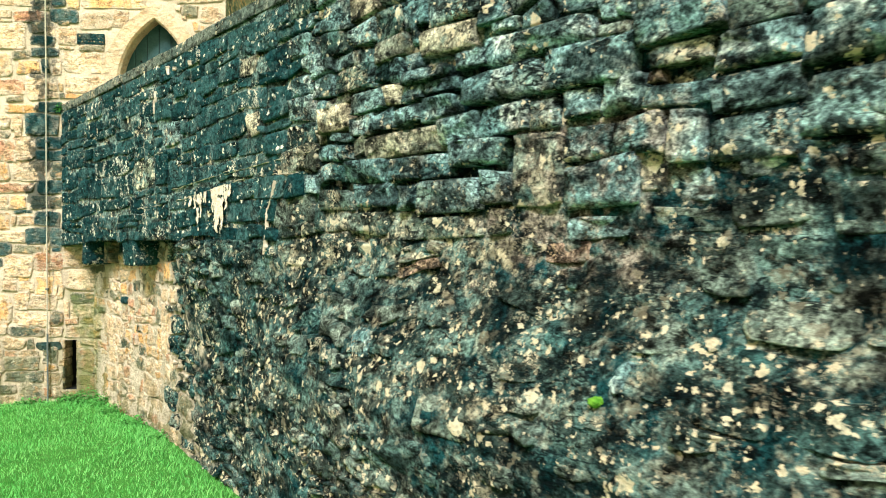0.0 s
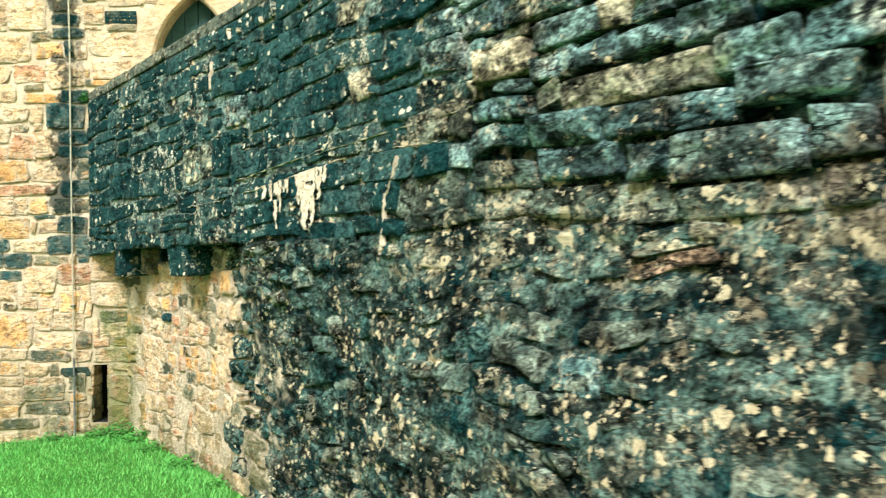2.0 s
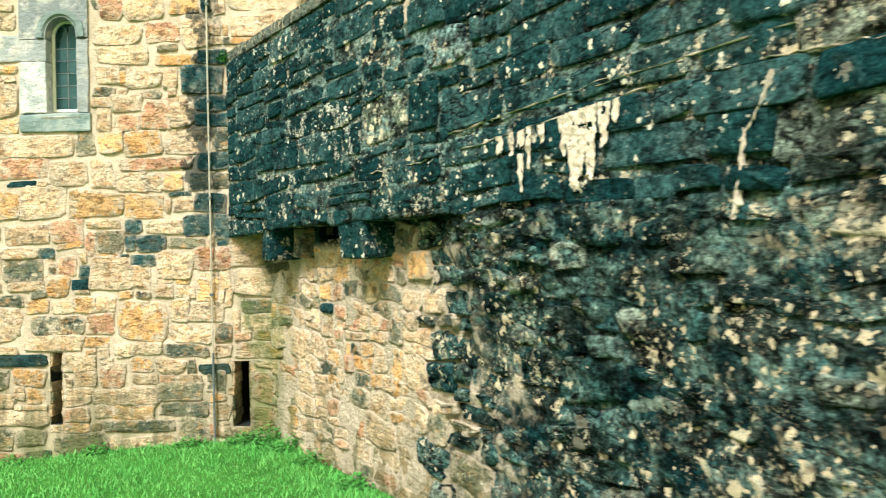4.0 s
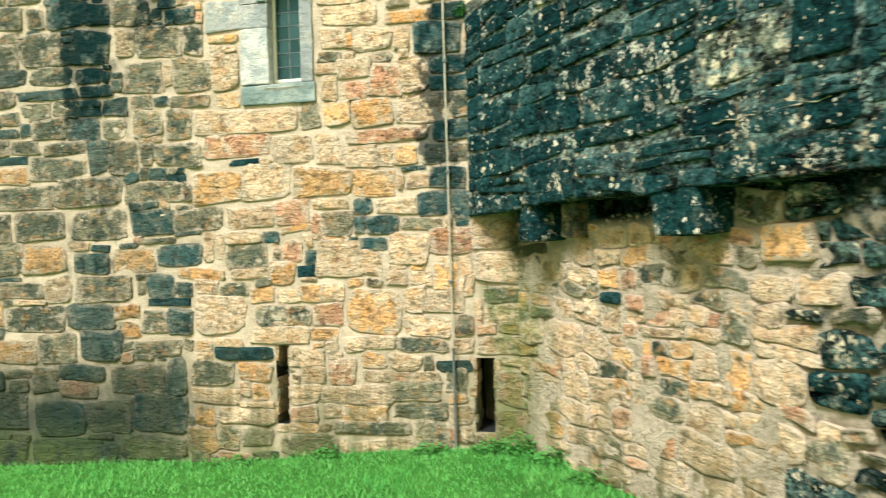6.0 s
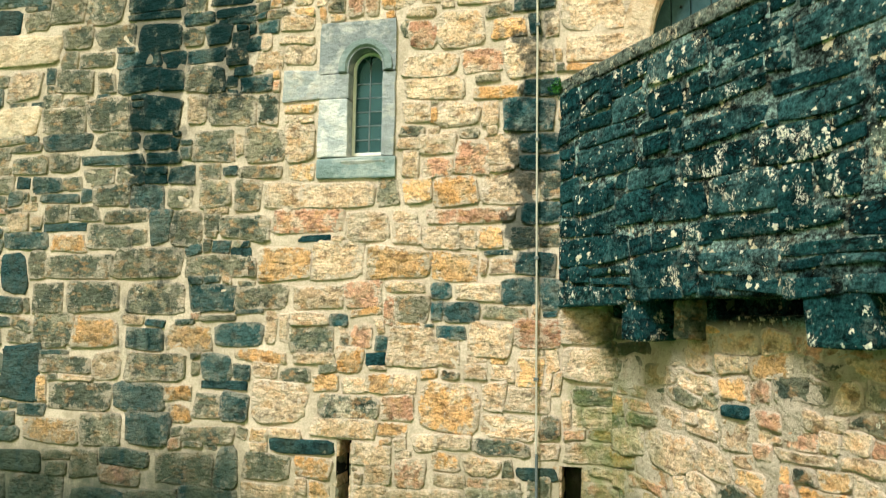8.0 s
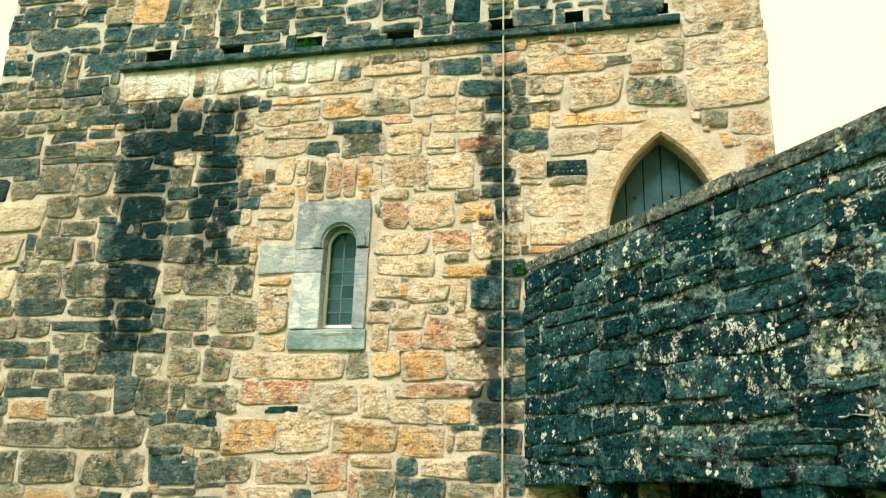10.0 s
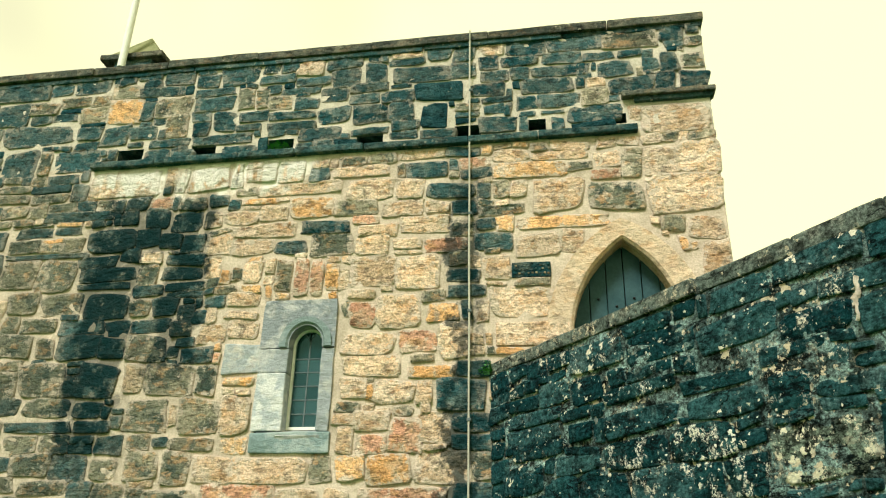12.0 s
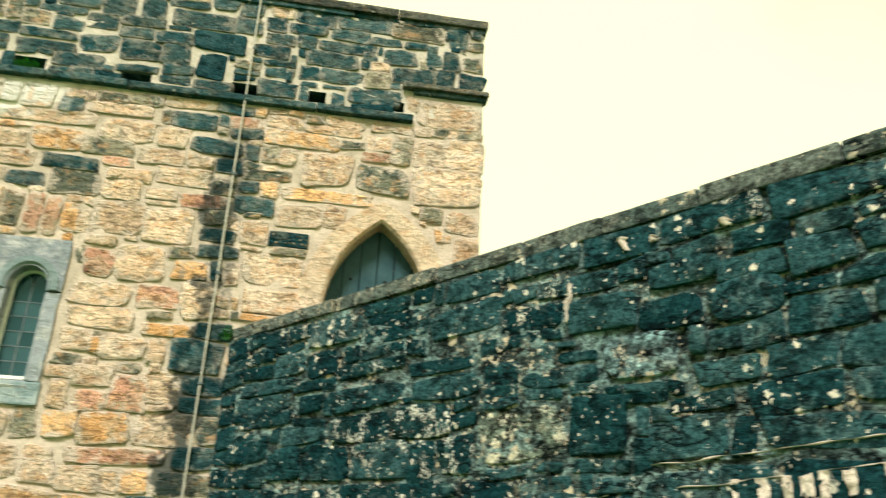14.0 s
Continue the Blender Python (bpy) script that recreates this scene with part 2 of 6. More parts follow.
    spots = g.math("MAXIMUM", g.math("MAXIMUM", big, g.math("MAXIMUM", small, glint)), g.math("MULTIPLY", dust, min(0.7, lichen * lichen * 4.0)))
    spots = g.math("MAXIMUM", spots, g.math("MULTIPLY", g.math("MULTIPLY", patch, g.step(zone, 0.2, 0.8, 0.25, 1.0)), min(0.75, lichen * (1.0 if craggy else 0.5))))
    if rich is not None:
        grains = g.math("MAXIMUM", g.step(g.noise(80.0, 6, 0.72, None, 0.5), 0.50, 0.53), g.blobs(24.0, 0.5, 0.35))
        clump = g.math("MULTIPLY", g.step(g.noise(9.0, 6, 0.72), 0.54, 0.59), g.step(fine, 0.38, 0.46))
        spots = g.math("MAXIMUM", spots, g.math("MULTIPLY", g.math("MULTIPLY", grains, clump), rich))
    col = g.mix(g.math("MULTIPLY", spots, g.step(g.noise(55.0, 3), 0.25, 0.6, 0.70, 1.0)), col, pale)
    lay = g.noise(1.0, 5, 0.65, g.stretched(8.0, 8.0, 30.0), 0.4)
    h = g.math("ADD", g.math("MULTIPLY", g.noise(15.0, 8, 0.74), 1.2), g.math("MULTIPLY", lay, 0.7))
    h = g.math("ADD", h, g.math("MULTIPLY", g.noise(46.0, 6, 0.75), 0.55 if craggy else 0.25))
    return col, g.math("ADD", h, g.math("MULTIPLY", spots, 0.08))


def wall_stone(name, a, b, c, lichen, pale=(0.72, 0.60, 0.41), share=0.26, craggy=False):
    """A blackened stone of the long wall, with cream lichen."""
    g = Nodes(name)
    r = g.chance()
    col = g.mix(r, a, b)
    col = g.mix(g.step(g.noise(5.5, 6, 0.68), 0.50, 0.66, 0.0, 0.85), col, c)
    rich = g.step(g.math("FRACT", g.math("MULTIPLY", r, 13.7)), 0.98 - share, 1.02 - share)
    col, h = crust(g, col, lichen, pale, rich, craggy)
    return g.done(col, 0.85, h, 1.0, 0.034, 0.0, 0.02)


def plain(name, a, b, scale=8.0, rough=0.8, bump=0.3, reach=0.005, metal=0.0, spec=0.15):
    g = Nodes(name)
    n = g.noise(scale, 5, 0.65)
    col = g.mix(g.step(n, 0.35, 0.65), a, b)
    col = g.mix(g.step(g.noise(scale * 9, 3, 0.7), 0.35, 0.6, 0.25, 0.0), col, tuple(0.5 * v for v in a))
    return g.done(col, rough, g.noise(scale * 5, 5, 0.7), bump, reach, metal, spec)


BUFF = face_stone("buff_sandstone", (0.64, 0.45, 0.29), (0.74, 0.56, 0.40), (0.58, 0.39, 0.24))
OCHRE = face_stone("ochre_sandstone", (0.68, 0.34, 0.125), (0.70, 0.42, 0.20), (0.62, 0.40, 0.22))
ROSE = face_stone("rose_sandstone", (0.52, 0.265, 0.165), (0.64, 0.365, 0.235), (0.54, 0.345, 0.215))
DRAB = face_stone("drab_gritstone", (0.100, 0.115, 0.085), (0.31, 0.27, 0.18), (0.045, 0.068, 0.058), 0.9, 0.8, 1.0, 0.7)
SOOT = face_stone("sooty_gritstone", (0.016, 0.060, 0.066), (0.055, 0.105, 0.104), (0.10, 0.135, 0.12), 0.5, 0.12, 1.0, 0.30)
SLATE = face_stone("blue_black_slate", (0.010, 0.040, 0.046), (0.022, 0.062, 0.068), (0.036, 0.080, 0.082), 0.3, 0.0, 1.0, 0.0)
ASHLAR = face_stone("smooth_buff_ashlar", (0.60, 0.455, 0.305), (0.64, 0.49, 0.34), (0.55, 0.39, 0.25), 0.1, 0.6, 0.4, 0.2)
MORTAR = face_mortar("buff_lime_mortar", *MORTAR_TONES)
PALE_MORTAR = face_mortar("pale_parapet_mortar", (0.68, 0.59, 0.475), (0.50, 0.44, 0.345))
BLACK = wall_stone("black_weathered_stone", (0.006, 0.030, 0.034), (0.014, 0.050, 0.053), (0.038, 0.080, 0.079), 0.12, (0.88, 0.80, 0.62), 0.22)
MID = wall_stone("teal_grey_stone", (0.014, 0.050, 0.054), (0.034, 0.082, 0.083), (0.076, 0.120, 0.115), 0.14, (0.88, 0.80, 0.62), 0.18)
BLOCK = wall_stone("charcoal_block", (0.074, 0.138, 0.143), (0.150, 0.218, 0.212), (0.28, 0.30, 0.265), 0.16, (0.76, 0.64, 0.45), 0.26, True)
RUBBLE = wall_stone("grey_olive_rubble", (0.044, 0.080, 0.074), (0.145, 0.170, 0.140), (0.008, 0.028, 0.030), 0.46, (0.76, 0.65, 0.46), 0.30, True)
LICHEN = wall_stone("lichen_clustered_black_stone", (0.006, 0.030, 0.033), (0.014, 0.050, 0.051), (0.032, 0.074, 0.070), 0.16, (0.92, 0.87, 0.70), 1.1)
CRUSTED = wall_stone("sooty_crusted_rubble", (0.010, 0.036, 0.038), (0.045, 0.085, 0.078), (0.10, 0.13, 0.11), 0.40, (0.80, 0.70, 0.50), 0.35, True)
CREAM = wall_stone("lichened_cream_stone", (0.12, 0.14, 0.115), (0.46, 0.39, 0.27), (0.04, 0.065, 0.06), 0.8, (0.76, 0.65, 0.46), 0.3, True)
RUST = wall_stone("rust_red_stone", (0.20, 0.13, 0.095), (0.24, 0.165, 0.12), (0.07, 0.085, 0.075), 0.28, (0.66, 0.46, 0.28), 0.2, True)
SPECKLED = wall_stone("lichen_speckled_slab", (0.10, 0.125, 0.095), (0.13, 0.15, 0.11), (0.06, 0.08, 0.068), 0.5, (0.90, 0.82, 0.60), 1.1, True)


def core_material():
    """The mortar of the long wall: buff by the corner under the overhang, blackened beyond it, darkened close below the
    soffit.
    """
    g = Nodes("weathered_wall_core")
    s = g.math("SUBTRACT", g.dot(ALONG.x, ALONG.y, 0), CORNER.dot(ALONG))
    z = g.dot(0, 0, 1)
    rag = g.noise(3.0, 6, 0.7)
    sw = g.math("ADD", g.math("ADD", s, g.math("MULTIPLY", g.math("SUBTRACT", rag, 0.5), 2.4)), g.math("MULTIPLY", z, 0.30))
    # the dark strip below the soffit is staining plus overhang shade, painted in
    buff_area = g.math("MULTIPLY", g.step(sw, 4.0, 3.3), g.step(z, 1.68, 1.60))
    fine = g.noise(38.0, 6, 0.72)
    dark = g.mix(g.step(g.noise(4.5, 6, 0.68), 0.40, 0.64), (0.005, 0.024, 0.027), (0.075, 0.115, 0.102))
    rough_zone = g.math("MULTIPLY", g.step(g.math("ADD", z, g.math("MULTIPLY", rag, 0.5)), 2.20, 1.95), g.step(sw, 5.0, 6.2))
    dark = g.mix(g.math("MULTIPLY", rough_zone, g.step(g.noise(7.0, 6, 0.72), 0.50, 0.62, 0.0, 0.5)), dark, (0.22, 0.215, 0.165))
    joints = g.math("MULTIPLY", g.step(z, 1.85, 2.0), g.step(s, 5.6, 4.6))
    dark = g.mix(g.math("MULTIPLY", joints, g.step(rag, 0.32, 0.55, 0.35, 0.9)), dark, (0.130, 0.178, 0.160))
    dark = g.mix(g.step(g.noise(2.6, 5, 0.65), 0.52, 0.60, 0.0, 0.4), dark, (0.016, 0.034, 0.036))
    dark, crag = crust(g, dark, 0.42, craggy=True)
    buff = g.mix(g.step(rag, 0.35, 0.65), (0.64, 0.53, 0.41), (0.48, 0.40, 0.30))
    damp = g.math("MULTIPLY", g.step(s, 0.75, 0.1), g.step(g.noise(4.0, 5), 0.30, 0.55, 0.0, 0.75))
    buff = g.mix(damp, buff, (0.12, 0.16, 0.05))
    buff = g.mix(g.step(fine, 0.46, 0.34, 0.0, 0.7), buff, (0.17, 0.14, 0.10))
    buff = g.mix(g.step(g.noise(9.0, 6, 0.7), 0.52, 0.64, 0.0, 0.55), buff, (0.34, 0.27, 0.18))
    buff = g.mix(g.math("MULTIPLY", g.step(sw, 2.9, 3.7), g.step(g.noise(12.0, 6, 0.72), 0.44, 0.56, 0.0, 0.85)), buff, (0.05, 0.07, 0.06))
    col = g.mix(buff_area, dark, buff)
    return g.done(col, 0.92, crag, 1.0, 0.034)


def ground_material(name, a, b, c):
    g = Nodes(name)
    col = g.mix(g.step(g.noise(2.2, 5), 0.38, 0.62), a, b)
    col = g.mix(g.step(g.noise(25.0, 4, 0.7), 0.5, 0.72, 0.0, 0.6), col, c)
    return g.done(col, 0.9, g.noise(40.0, 5, 0.7), 0.7, 0.02)


def blade_material(name, a, b, c):
    g = Nodes(name)
    col = g.mix(g.chance(), a, b)
    col = g.mix(g.step(g.noise(1.6, 4), 0.42, 0.66, 0.0, 0.7), col, c)
    return g.done(col, 0.65, None, 0, 0, 0.0, 0.3)


def glass_material():
    g = Nodes("old_window_glass")
    p = g.node("ShaderNodeBsdfPrincipled")
    g.put(p.inputs["Base Color"], g.mix(g.chance(), (0.015, 0.055, 0.060), (0.075, 0.15, 0.155)))
    p.inputs["Roughness"].default_value = 0.04
    p.inputs["Transmission Weight"].default_value = 0.55
    p.inputs["Specular Tint"].default_value = (0.45, 0.95, 0.95, 1)
    b = g.node("ShaderNodeBump")
    b.inputs["Strength"].default_value, b.inputs["Distance"].default_value = 0.25, 0.004
    g.put(b.inputs["Height"], g.noise(22.0, 2))
    g.put(p.inputs["Normal"], b.outputs[0])
    g.put(g.node("ShaderNodeOutputMaterial").inputs["Surface"], p.outputs[0])
    return g.mat


CORE = core_material()
SOIL = ground_material("turf_soil", (0.035, 0.13, 0.022), (0.05, 0.17, 0.03), (0.07, 0.09, 0.03))
GRASS = blade_material("lush_grass", (0.075, 0.34, 0.065), (0.21, 0.50, 0.13), (0.085, 0.36, 0.07))
WEED = blade_material("weed_leaves", (0.04, 0.20, 0.03), (0.10, 0.30, 0.06), (0.06, 0.24, 0.04))
GRANITE = face_stone("blue_grey_granite", (0.25, 0.27, 0.275), (0.32, 0.335, 0.335), (0.50, 0.48, 0.445), 0.0, 0.0, 0.2, 0.0)
GRANITE_DARK = face_stone("damp_blue_grey_granite", (0.15, 0.20, 0.195), (0.20, 0.245, 0.235), (0.28, 0.31, 0.29), 0.0, 0.0, 0.1, 0.0)
GRANITE_STAINED = face_stone("stained_grey_granite", (0.21, 0.225, 0.225), (0.27, 0.285, 0.28), (0.40, 0.39, 0.36), 0.2, 0.15, 0.2, 0.0)
OAK = plain("dark_painted_oak", (0.022, 0.060, 0.066), (0.040, 0.088, 0.092), 5.0, 0.55, 0.35, 0.006)
IRON = plain("black_iron", (0.02, 0.024, 0.025), (0.04, 0.042, 0.04), 20.0, 0.5, 0.3, 0.003, 0.8)
LEAD = plain("dull_lead", (0.10, 0.12, 0.12), (0.16, 0.18, 0.175), 20.0, 0.7, 0.2, 0.002, 0.0)
WHITE = plain("cream_white_paint", (0.82, 0.79, 0.70), (0.76, 0.72, 0.62), 12.0, 0.5, 0.1, 0.001)
CABLE = plain("pale_cable_sheath", (0.55, 0.50, 0.40), (0.44, 0.40, 0.32), 9.0, 0.5, 0.1, 0.001)
LIME = plain("white_lime_crust", (0.78, 0.66, 0.53), (0.58, 0.47, 0.37), 18.0, 0.9, 0.8, 0.012)
COPING = wall_stone("grey_coping_stone", (0.075, 0.10, 0.088), (0.13, 0.145, 0.12), (0.20, 0.195, 0.155), 0.22)
FACE_COPING = face_stone("dark_grey_coping", (0.06, 0.068, 0.058), (0.11, 0.11, 0.088), (0.16, 0.15, 0.11), 0.5, 0.2)
# Near-black: the shade inside deep openings is put into this colour.
VOID = plain("shade_black_masonry", (0.010, 0.013, 0.014), (0.018, 0.020, 0.020), 8.0, 0.95)
GLASS = glass_material()


# ---- building helpers ----
def mesh_of(name, verts, faces, mats, slots=None, smooth=True, rim=None):
    me = bpy.data.meshes.new(name)
    me.from_pydata(verts, [], faces)
    if rim is not None:
        me.attributes.new("rim", "FLOAT", "POINT").data.foreach_set("value", rim)
    for m in mats:
        me.materials.append(m)
    if slots is not None:
        me.polygons.foreach_set("material_index", slots)
    me.polygons.foreach_set("use_smooth", [smooth] * len(faces))
    me.update()
    return me


def under(name, me, parent=None, label=""):
    ob = new(name, me)
    ob.parent = parent
    if label:
        tagged(ob, label)
    return ob


def part(name, bm, material, parent, label="", smooth=False):
    """Links a bmesh as one mesh object under a thing or a part."""
    me = bpy.data.meshes.new(name)
    bm.to_mesh(me)
    bm.free()
    me.materials.append(material)
    me.polygons.foreach_set("use_smooth", [smooth] * len(me.polygons))
    return under(name, me, parent, label)


def base(name, x, y, z, label, category, kind="", group=""):
    ob = new(name)
    ob.location = (x, y, z)
    ob.empty_display_size = 0.1
    bpy.context.view_layer.update()
    return tagged(ob, label, category, group, kind)


def seat(ob, parent):
    """Hangs a part, built in world places, under a thing that stands elsewhere."""
    ob.parent = parent
    ob.matrix_parent_inverse = Matrix.Translation(-parent.location)
    return ob


def block(x0, x1, y0, y1, z0, z1, bevel=0.012, rough=0.006, cuts=2, seed=0):
    """A hewn block: a box with worn, uneven edges."""
    bm = bmesh.new()
    bmesh.ops.create_cube(bm, size=1.0)
    for v in bm.verts:
        v.co = Vector((x0 + (v.co.x + 0.5) * (x1 - x0), y0 + (v.co.y + 0.5) * (y1 - y0), z0 + (v.co.z + 0.5) * (z1 - z0)))
    if cuts:
        bmesh.ops.subdivide_edges(bm, edges=bm.edges[:], cuts=cuts, use_grid_fill=True)
    if bevel:
        sharp = [e for e in bm.edges if e.calc_face_angle(0) > 0.5]
        bmesh.ops.bevel(bm, geom=sharp, offset=bevel, segments=2, affect="EDGES", profile=0.6)
    if rough:
        for v in bm.verts:
            p = v.co * 6.0 + Vector((seed * 3.7, seed * 1.3, 0))
            v.co += Vector((noise.noise(p), noise.noise(p + Vector((9, 0, 0))), noise.noise(p + Vector((0, 9, 0))))) * rough
    return bm


def rod(points, radius, sides=8):
    """A round rod along points, as a bmesh."""
    bm = bmesh.new()
    rings = []
    for i, p in enumerate(points):
        p = Vector(p)
        a, b = Vector(points[max(0, i - 1)]), Vector(points[min(len(points) - 1, i + 1)])
        t = (b - a).normalized()
        side = t.cross(Vector((0, 1, 0.001))).normalized()
        up = side.cross(t)
        rings.append([bm.verts.new(p + radius * (math.cos(k * math.tau / sides) * side + math.sin(k * math.tau / sides) * up)) for k in range(sides)])
    for r, q in zip(rings, rings[1:]):
        for k in range(sides):
            bm.faces.new((r[k], r[(k + 1) % sides], q[(k + 1) % sides], q[k]))
    for ring in (rings[0][::-1], rings[-1]):
        bm.faces.new([bm.verts.new(v.co) for v in ring])
    bmesh.ops.recalc_face_normals(bm, faces=bm.faces)
    return bm


# ---- rubble masonry ----
def cut_out(rect, hole, least):
    """What is left of a rectangle round a hole, as up to four rectangles."""
    a, b, c, d = rect
    p, q, r, s = hole
    if p >= c or r <= a or q >= d or s <= b:
        return [rect]
    m0, m1 = max(a, p), min(c, r)
    left = [(a, b, p, d), (r, b, c, d), (m0, b, m1, q), (m0, s, m1, d)]
    return [o for o in left if o[2] - o[0] > least and o[3] - o[1] > least * 0.8]


def courses(rng, u0, u1, v0, v1, high, wide, holes, least=0.06, split=0.30):
    """Rough courses of stones in a rectangle, cut round the holes."""
    cells, v = [], v0
    while v < v1 - 0.03:
        h = rng.uniform(*high)
        if v + h > v1 - high[0] * 0.6:
            h = v1 - v
        u = u0 - rng.uniform(0, wide[1])
        while u < u1:
            w = rng.uniform(*wide) * (0.75 + 0.5 * h / high[1])
            a, c = max(u, u0), min(u + w, u1)
            if c - a > least:
                dip = rng.uniform(-0.014, 0.014)
                roll = rng.random()
                if roll < split and h > 0.145:
                    k = v + h * rng.uniform(0.35, 0.65)
                    m = a + (c - a) * rng.uniform(0.4, 0.7)
                    cells += [(a, v, c, k)]
                    cells += [(a, k, m, v + h), (m, k, c, v + h)] if roll < split * 0.45 else [(a, k, c, v + h)]
                else:
                    cells.append((a, v + dip, c, v + h + dip * 0.5))
            u += w
        v += h
    for hole in holes:
        cells = [o for cell in cells for o in cut_out(cell, hole, least)]
    return cells


def stone(rng, rect, put, joint=(0.006, 0.014), proud=(0.008, 0.024), sides=16, rings=(1.0, 0.975, 0.86, 0.45), grain=0.006, waver=0.034, sharp=(4.0, 9.0)):
    """One squared rubble stone: a worn pillow over the rectangle, laid by put(u, v, height)."""
    a, b, c, d = rect
    g = rng.uniform(*joint)
    a, b, c, d = a + g, b + g, c - g, d - g
    w, h = c - a, d - b
    if w < 0.02 or h < 0.016:
        return None
    j = min(w, h)
    quad = [(x + rng.uniform(-0.12, 0.12) * j, y + rng.uniform(-0.12, 0.12) * j) for x, y in ((a, b), (c, b), (c, d), (a, d))]
    power, front = rng.uniform(*sharp), rng.uniform(*proud)
    tilt_u, tilt_v = rng.uniform(-0.25, 0.25) * front, rng.uniform(-0.3, 0.3) * front
    seed = Vector((rng.uniform(0, 50), rng.uniform(0, 50), rng.uniform(0, 50)))
    edge = []
    for k in range(sides):
        t = math.tau * (k + 0.5) / sides
        x, y = math.cos(t), math.sin(t)
        x, y = math.copysign(abs(x) ** (2 / power), x), math.copysign(abs(y) ** (2 / power), y)
        f = 1 + rng.uniform(-0.05, 0.05)
        edge.append((x * f, y * f))
    verts, faces = [], []
    heights = [-0.035, *(front * e for e in (0.62, 0.94, 1.0)[: len(rings) - 1])]

    def at(x, y, e):
        p, q = (x + 1) / 2, (y + 1) / 2
        u = (1 - p) * (1 - q) * quad[0][0] + p * (1 - q) * quad[1][0] + p * q * quad[2][0] + (1 - p) * q * quad[3][0]
        v = (1 - p) * (1 - q) * quad[0][1] + p * (1 - q) * quad[1][1] + p * q * quad[2][1] + (1 - p) * q * quad[3][1]
        if e > 0:
            n = noise.fractal(Vector((u * 11, v * 15, 0)) + seed, 1.0, 2.0, 3)
            e += grain * n * 1.3 + tilt_u * x + tilt_v * y
        warp = Vector((u * 1.7, v * 1.7, 3.0))
        kink = Vector((u * 5.5, v * 6.5, 8.0))
        u += waver * (noise.noise(warp) + 0.8 * noise.noise(kink))
        v += waver * (noise.noise(warp + Vector((31, 7, 0))) + 0.8 * noise.noise(kink + Vector((31, 7, 0))))
        return put(u, v, e)

    for s, e in zip(rings, heights):
        verts += [at(x * s, y * s, e) for x, y in edge]
    verts.append(at(0, 0, heights[-1] * 1.02))
    for r in range(len(rings) - 1):
        for k in range(sides):
            i, n = r * sides + k, r * sides + (k + 1) % sides
            faces.append((i, n, n + sides, i + sides))
    last = (len(rings) - 1) * sides
    faces += [(last + k, last + (k + 1) % sides, len(verts) - 1) for k in range(sides)]
    rim = [v for v in (1.0, 1.0, 0.7, 0.12)[: len(rings)] for k in range(sides)] + [0.0]
    return verts, faces, rim


def lay(stones, parent, name, pick, mats):
    """Stones inside pick become parts of their own; the rest are joined into one."""
    verts, faces, slots, rim, singles = [], [], [], [], []
    for rect, mat, shape in stones:
        if shape is None:
            continue
        if pick(rect) and len(singles) < 300:
            singles.append((shape, mat))
            continue
        n = len(verts)
        verts += shape[0]
        rim += shape[2]
        faces += [tuple(i + n for i in f) for f in shape[1]]
        slots += [mats.index(mat)] * len(shape[1])
    if faces:
        ob = under(name + "_masonry", mesh_of(name + "_masonry", verts, faces, mats, slots, True, rim), parent)
        tagged(ob, kind="stuff")
    return singles


def face_at(u, v, e):
    return (u, FACE - e, v)


TOP_OFF = ((0.0, 0.0), (2.5, -0.06), (9.0, -0.06), (12.0, -0.06))
UNDER_OFF = ((0.0, -0.27), (2.35, -0.27), (2.9, -0.20), (3.05, -0.16), (3.35, -0.06), (12.0, -0.06))
FOOT_OFF = ((0.0, -0.27), (2.2, -0.27), (3.0, -0.18), (4.4, -0.08), (5.5, 0.12), (6.3, 0.24), (12.0, 0.30))


def between(table, s):
    return float(np.interp(s, [p[0] for p in table], [p[1] for p in table]))


def wall_off(s, z, lower):
    """How far the long wall's face stands out of its line, above or below the soffit."""
    if not lower:
        return between(TOP_OFF, s)
    t = min(1.0, max(0.0, (SOFFIT - z) / 0.8))
    t = t * t * (3 - 2 * t)
    if z > SLOT and 1.2 < s < 2.25:
        return -0.50
    return between(UNDER_OFF, s) * (1 - t) + between(FOOT_OFF, s) * t


def wall_at(s, z, e, lower):
    f = wall_off(s, z, lower) + e
    return (CORNER.x + ALONG.x * s + OUT.x * f, CORNER.y + ALONG.y * s + OUT.y * f, z)


def upper_at(s, z, e):
    return wall_at(s, z, e, False)


def lower_at(s, z, e):
    return wall_at(s, z, e, True)


def ground_at(x, y):
    h = 0.07 + 0.065 * (max(x, -9.0) + 3.25) if x < -3.25 else 0.07
    s = (x - CORNER.x) * ALONG.x + (y - CORNER.y) * ALONG.y
    f = (x - CORNER.x) * OUT.x + (y - CORNER.y) * OUT.y
    h += 0.06 * math.exp(-max(f, 0.0) * 1.6) * (0.4 + 0.6 * min(1, max(0, s / 3)))
    return h + 0.025 * noise.noise(Vector((x * 0.8, y * 0.8, 0))) - 0.02


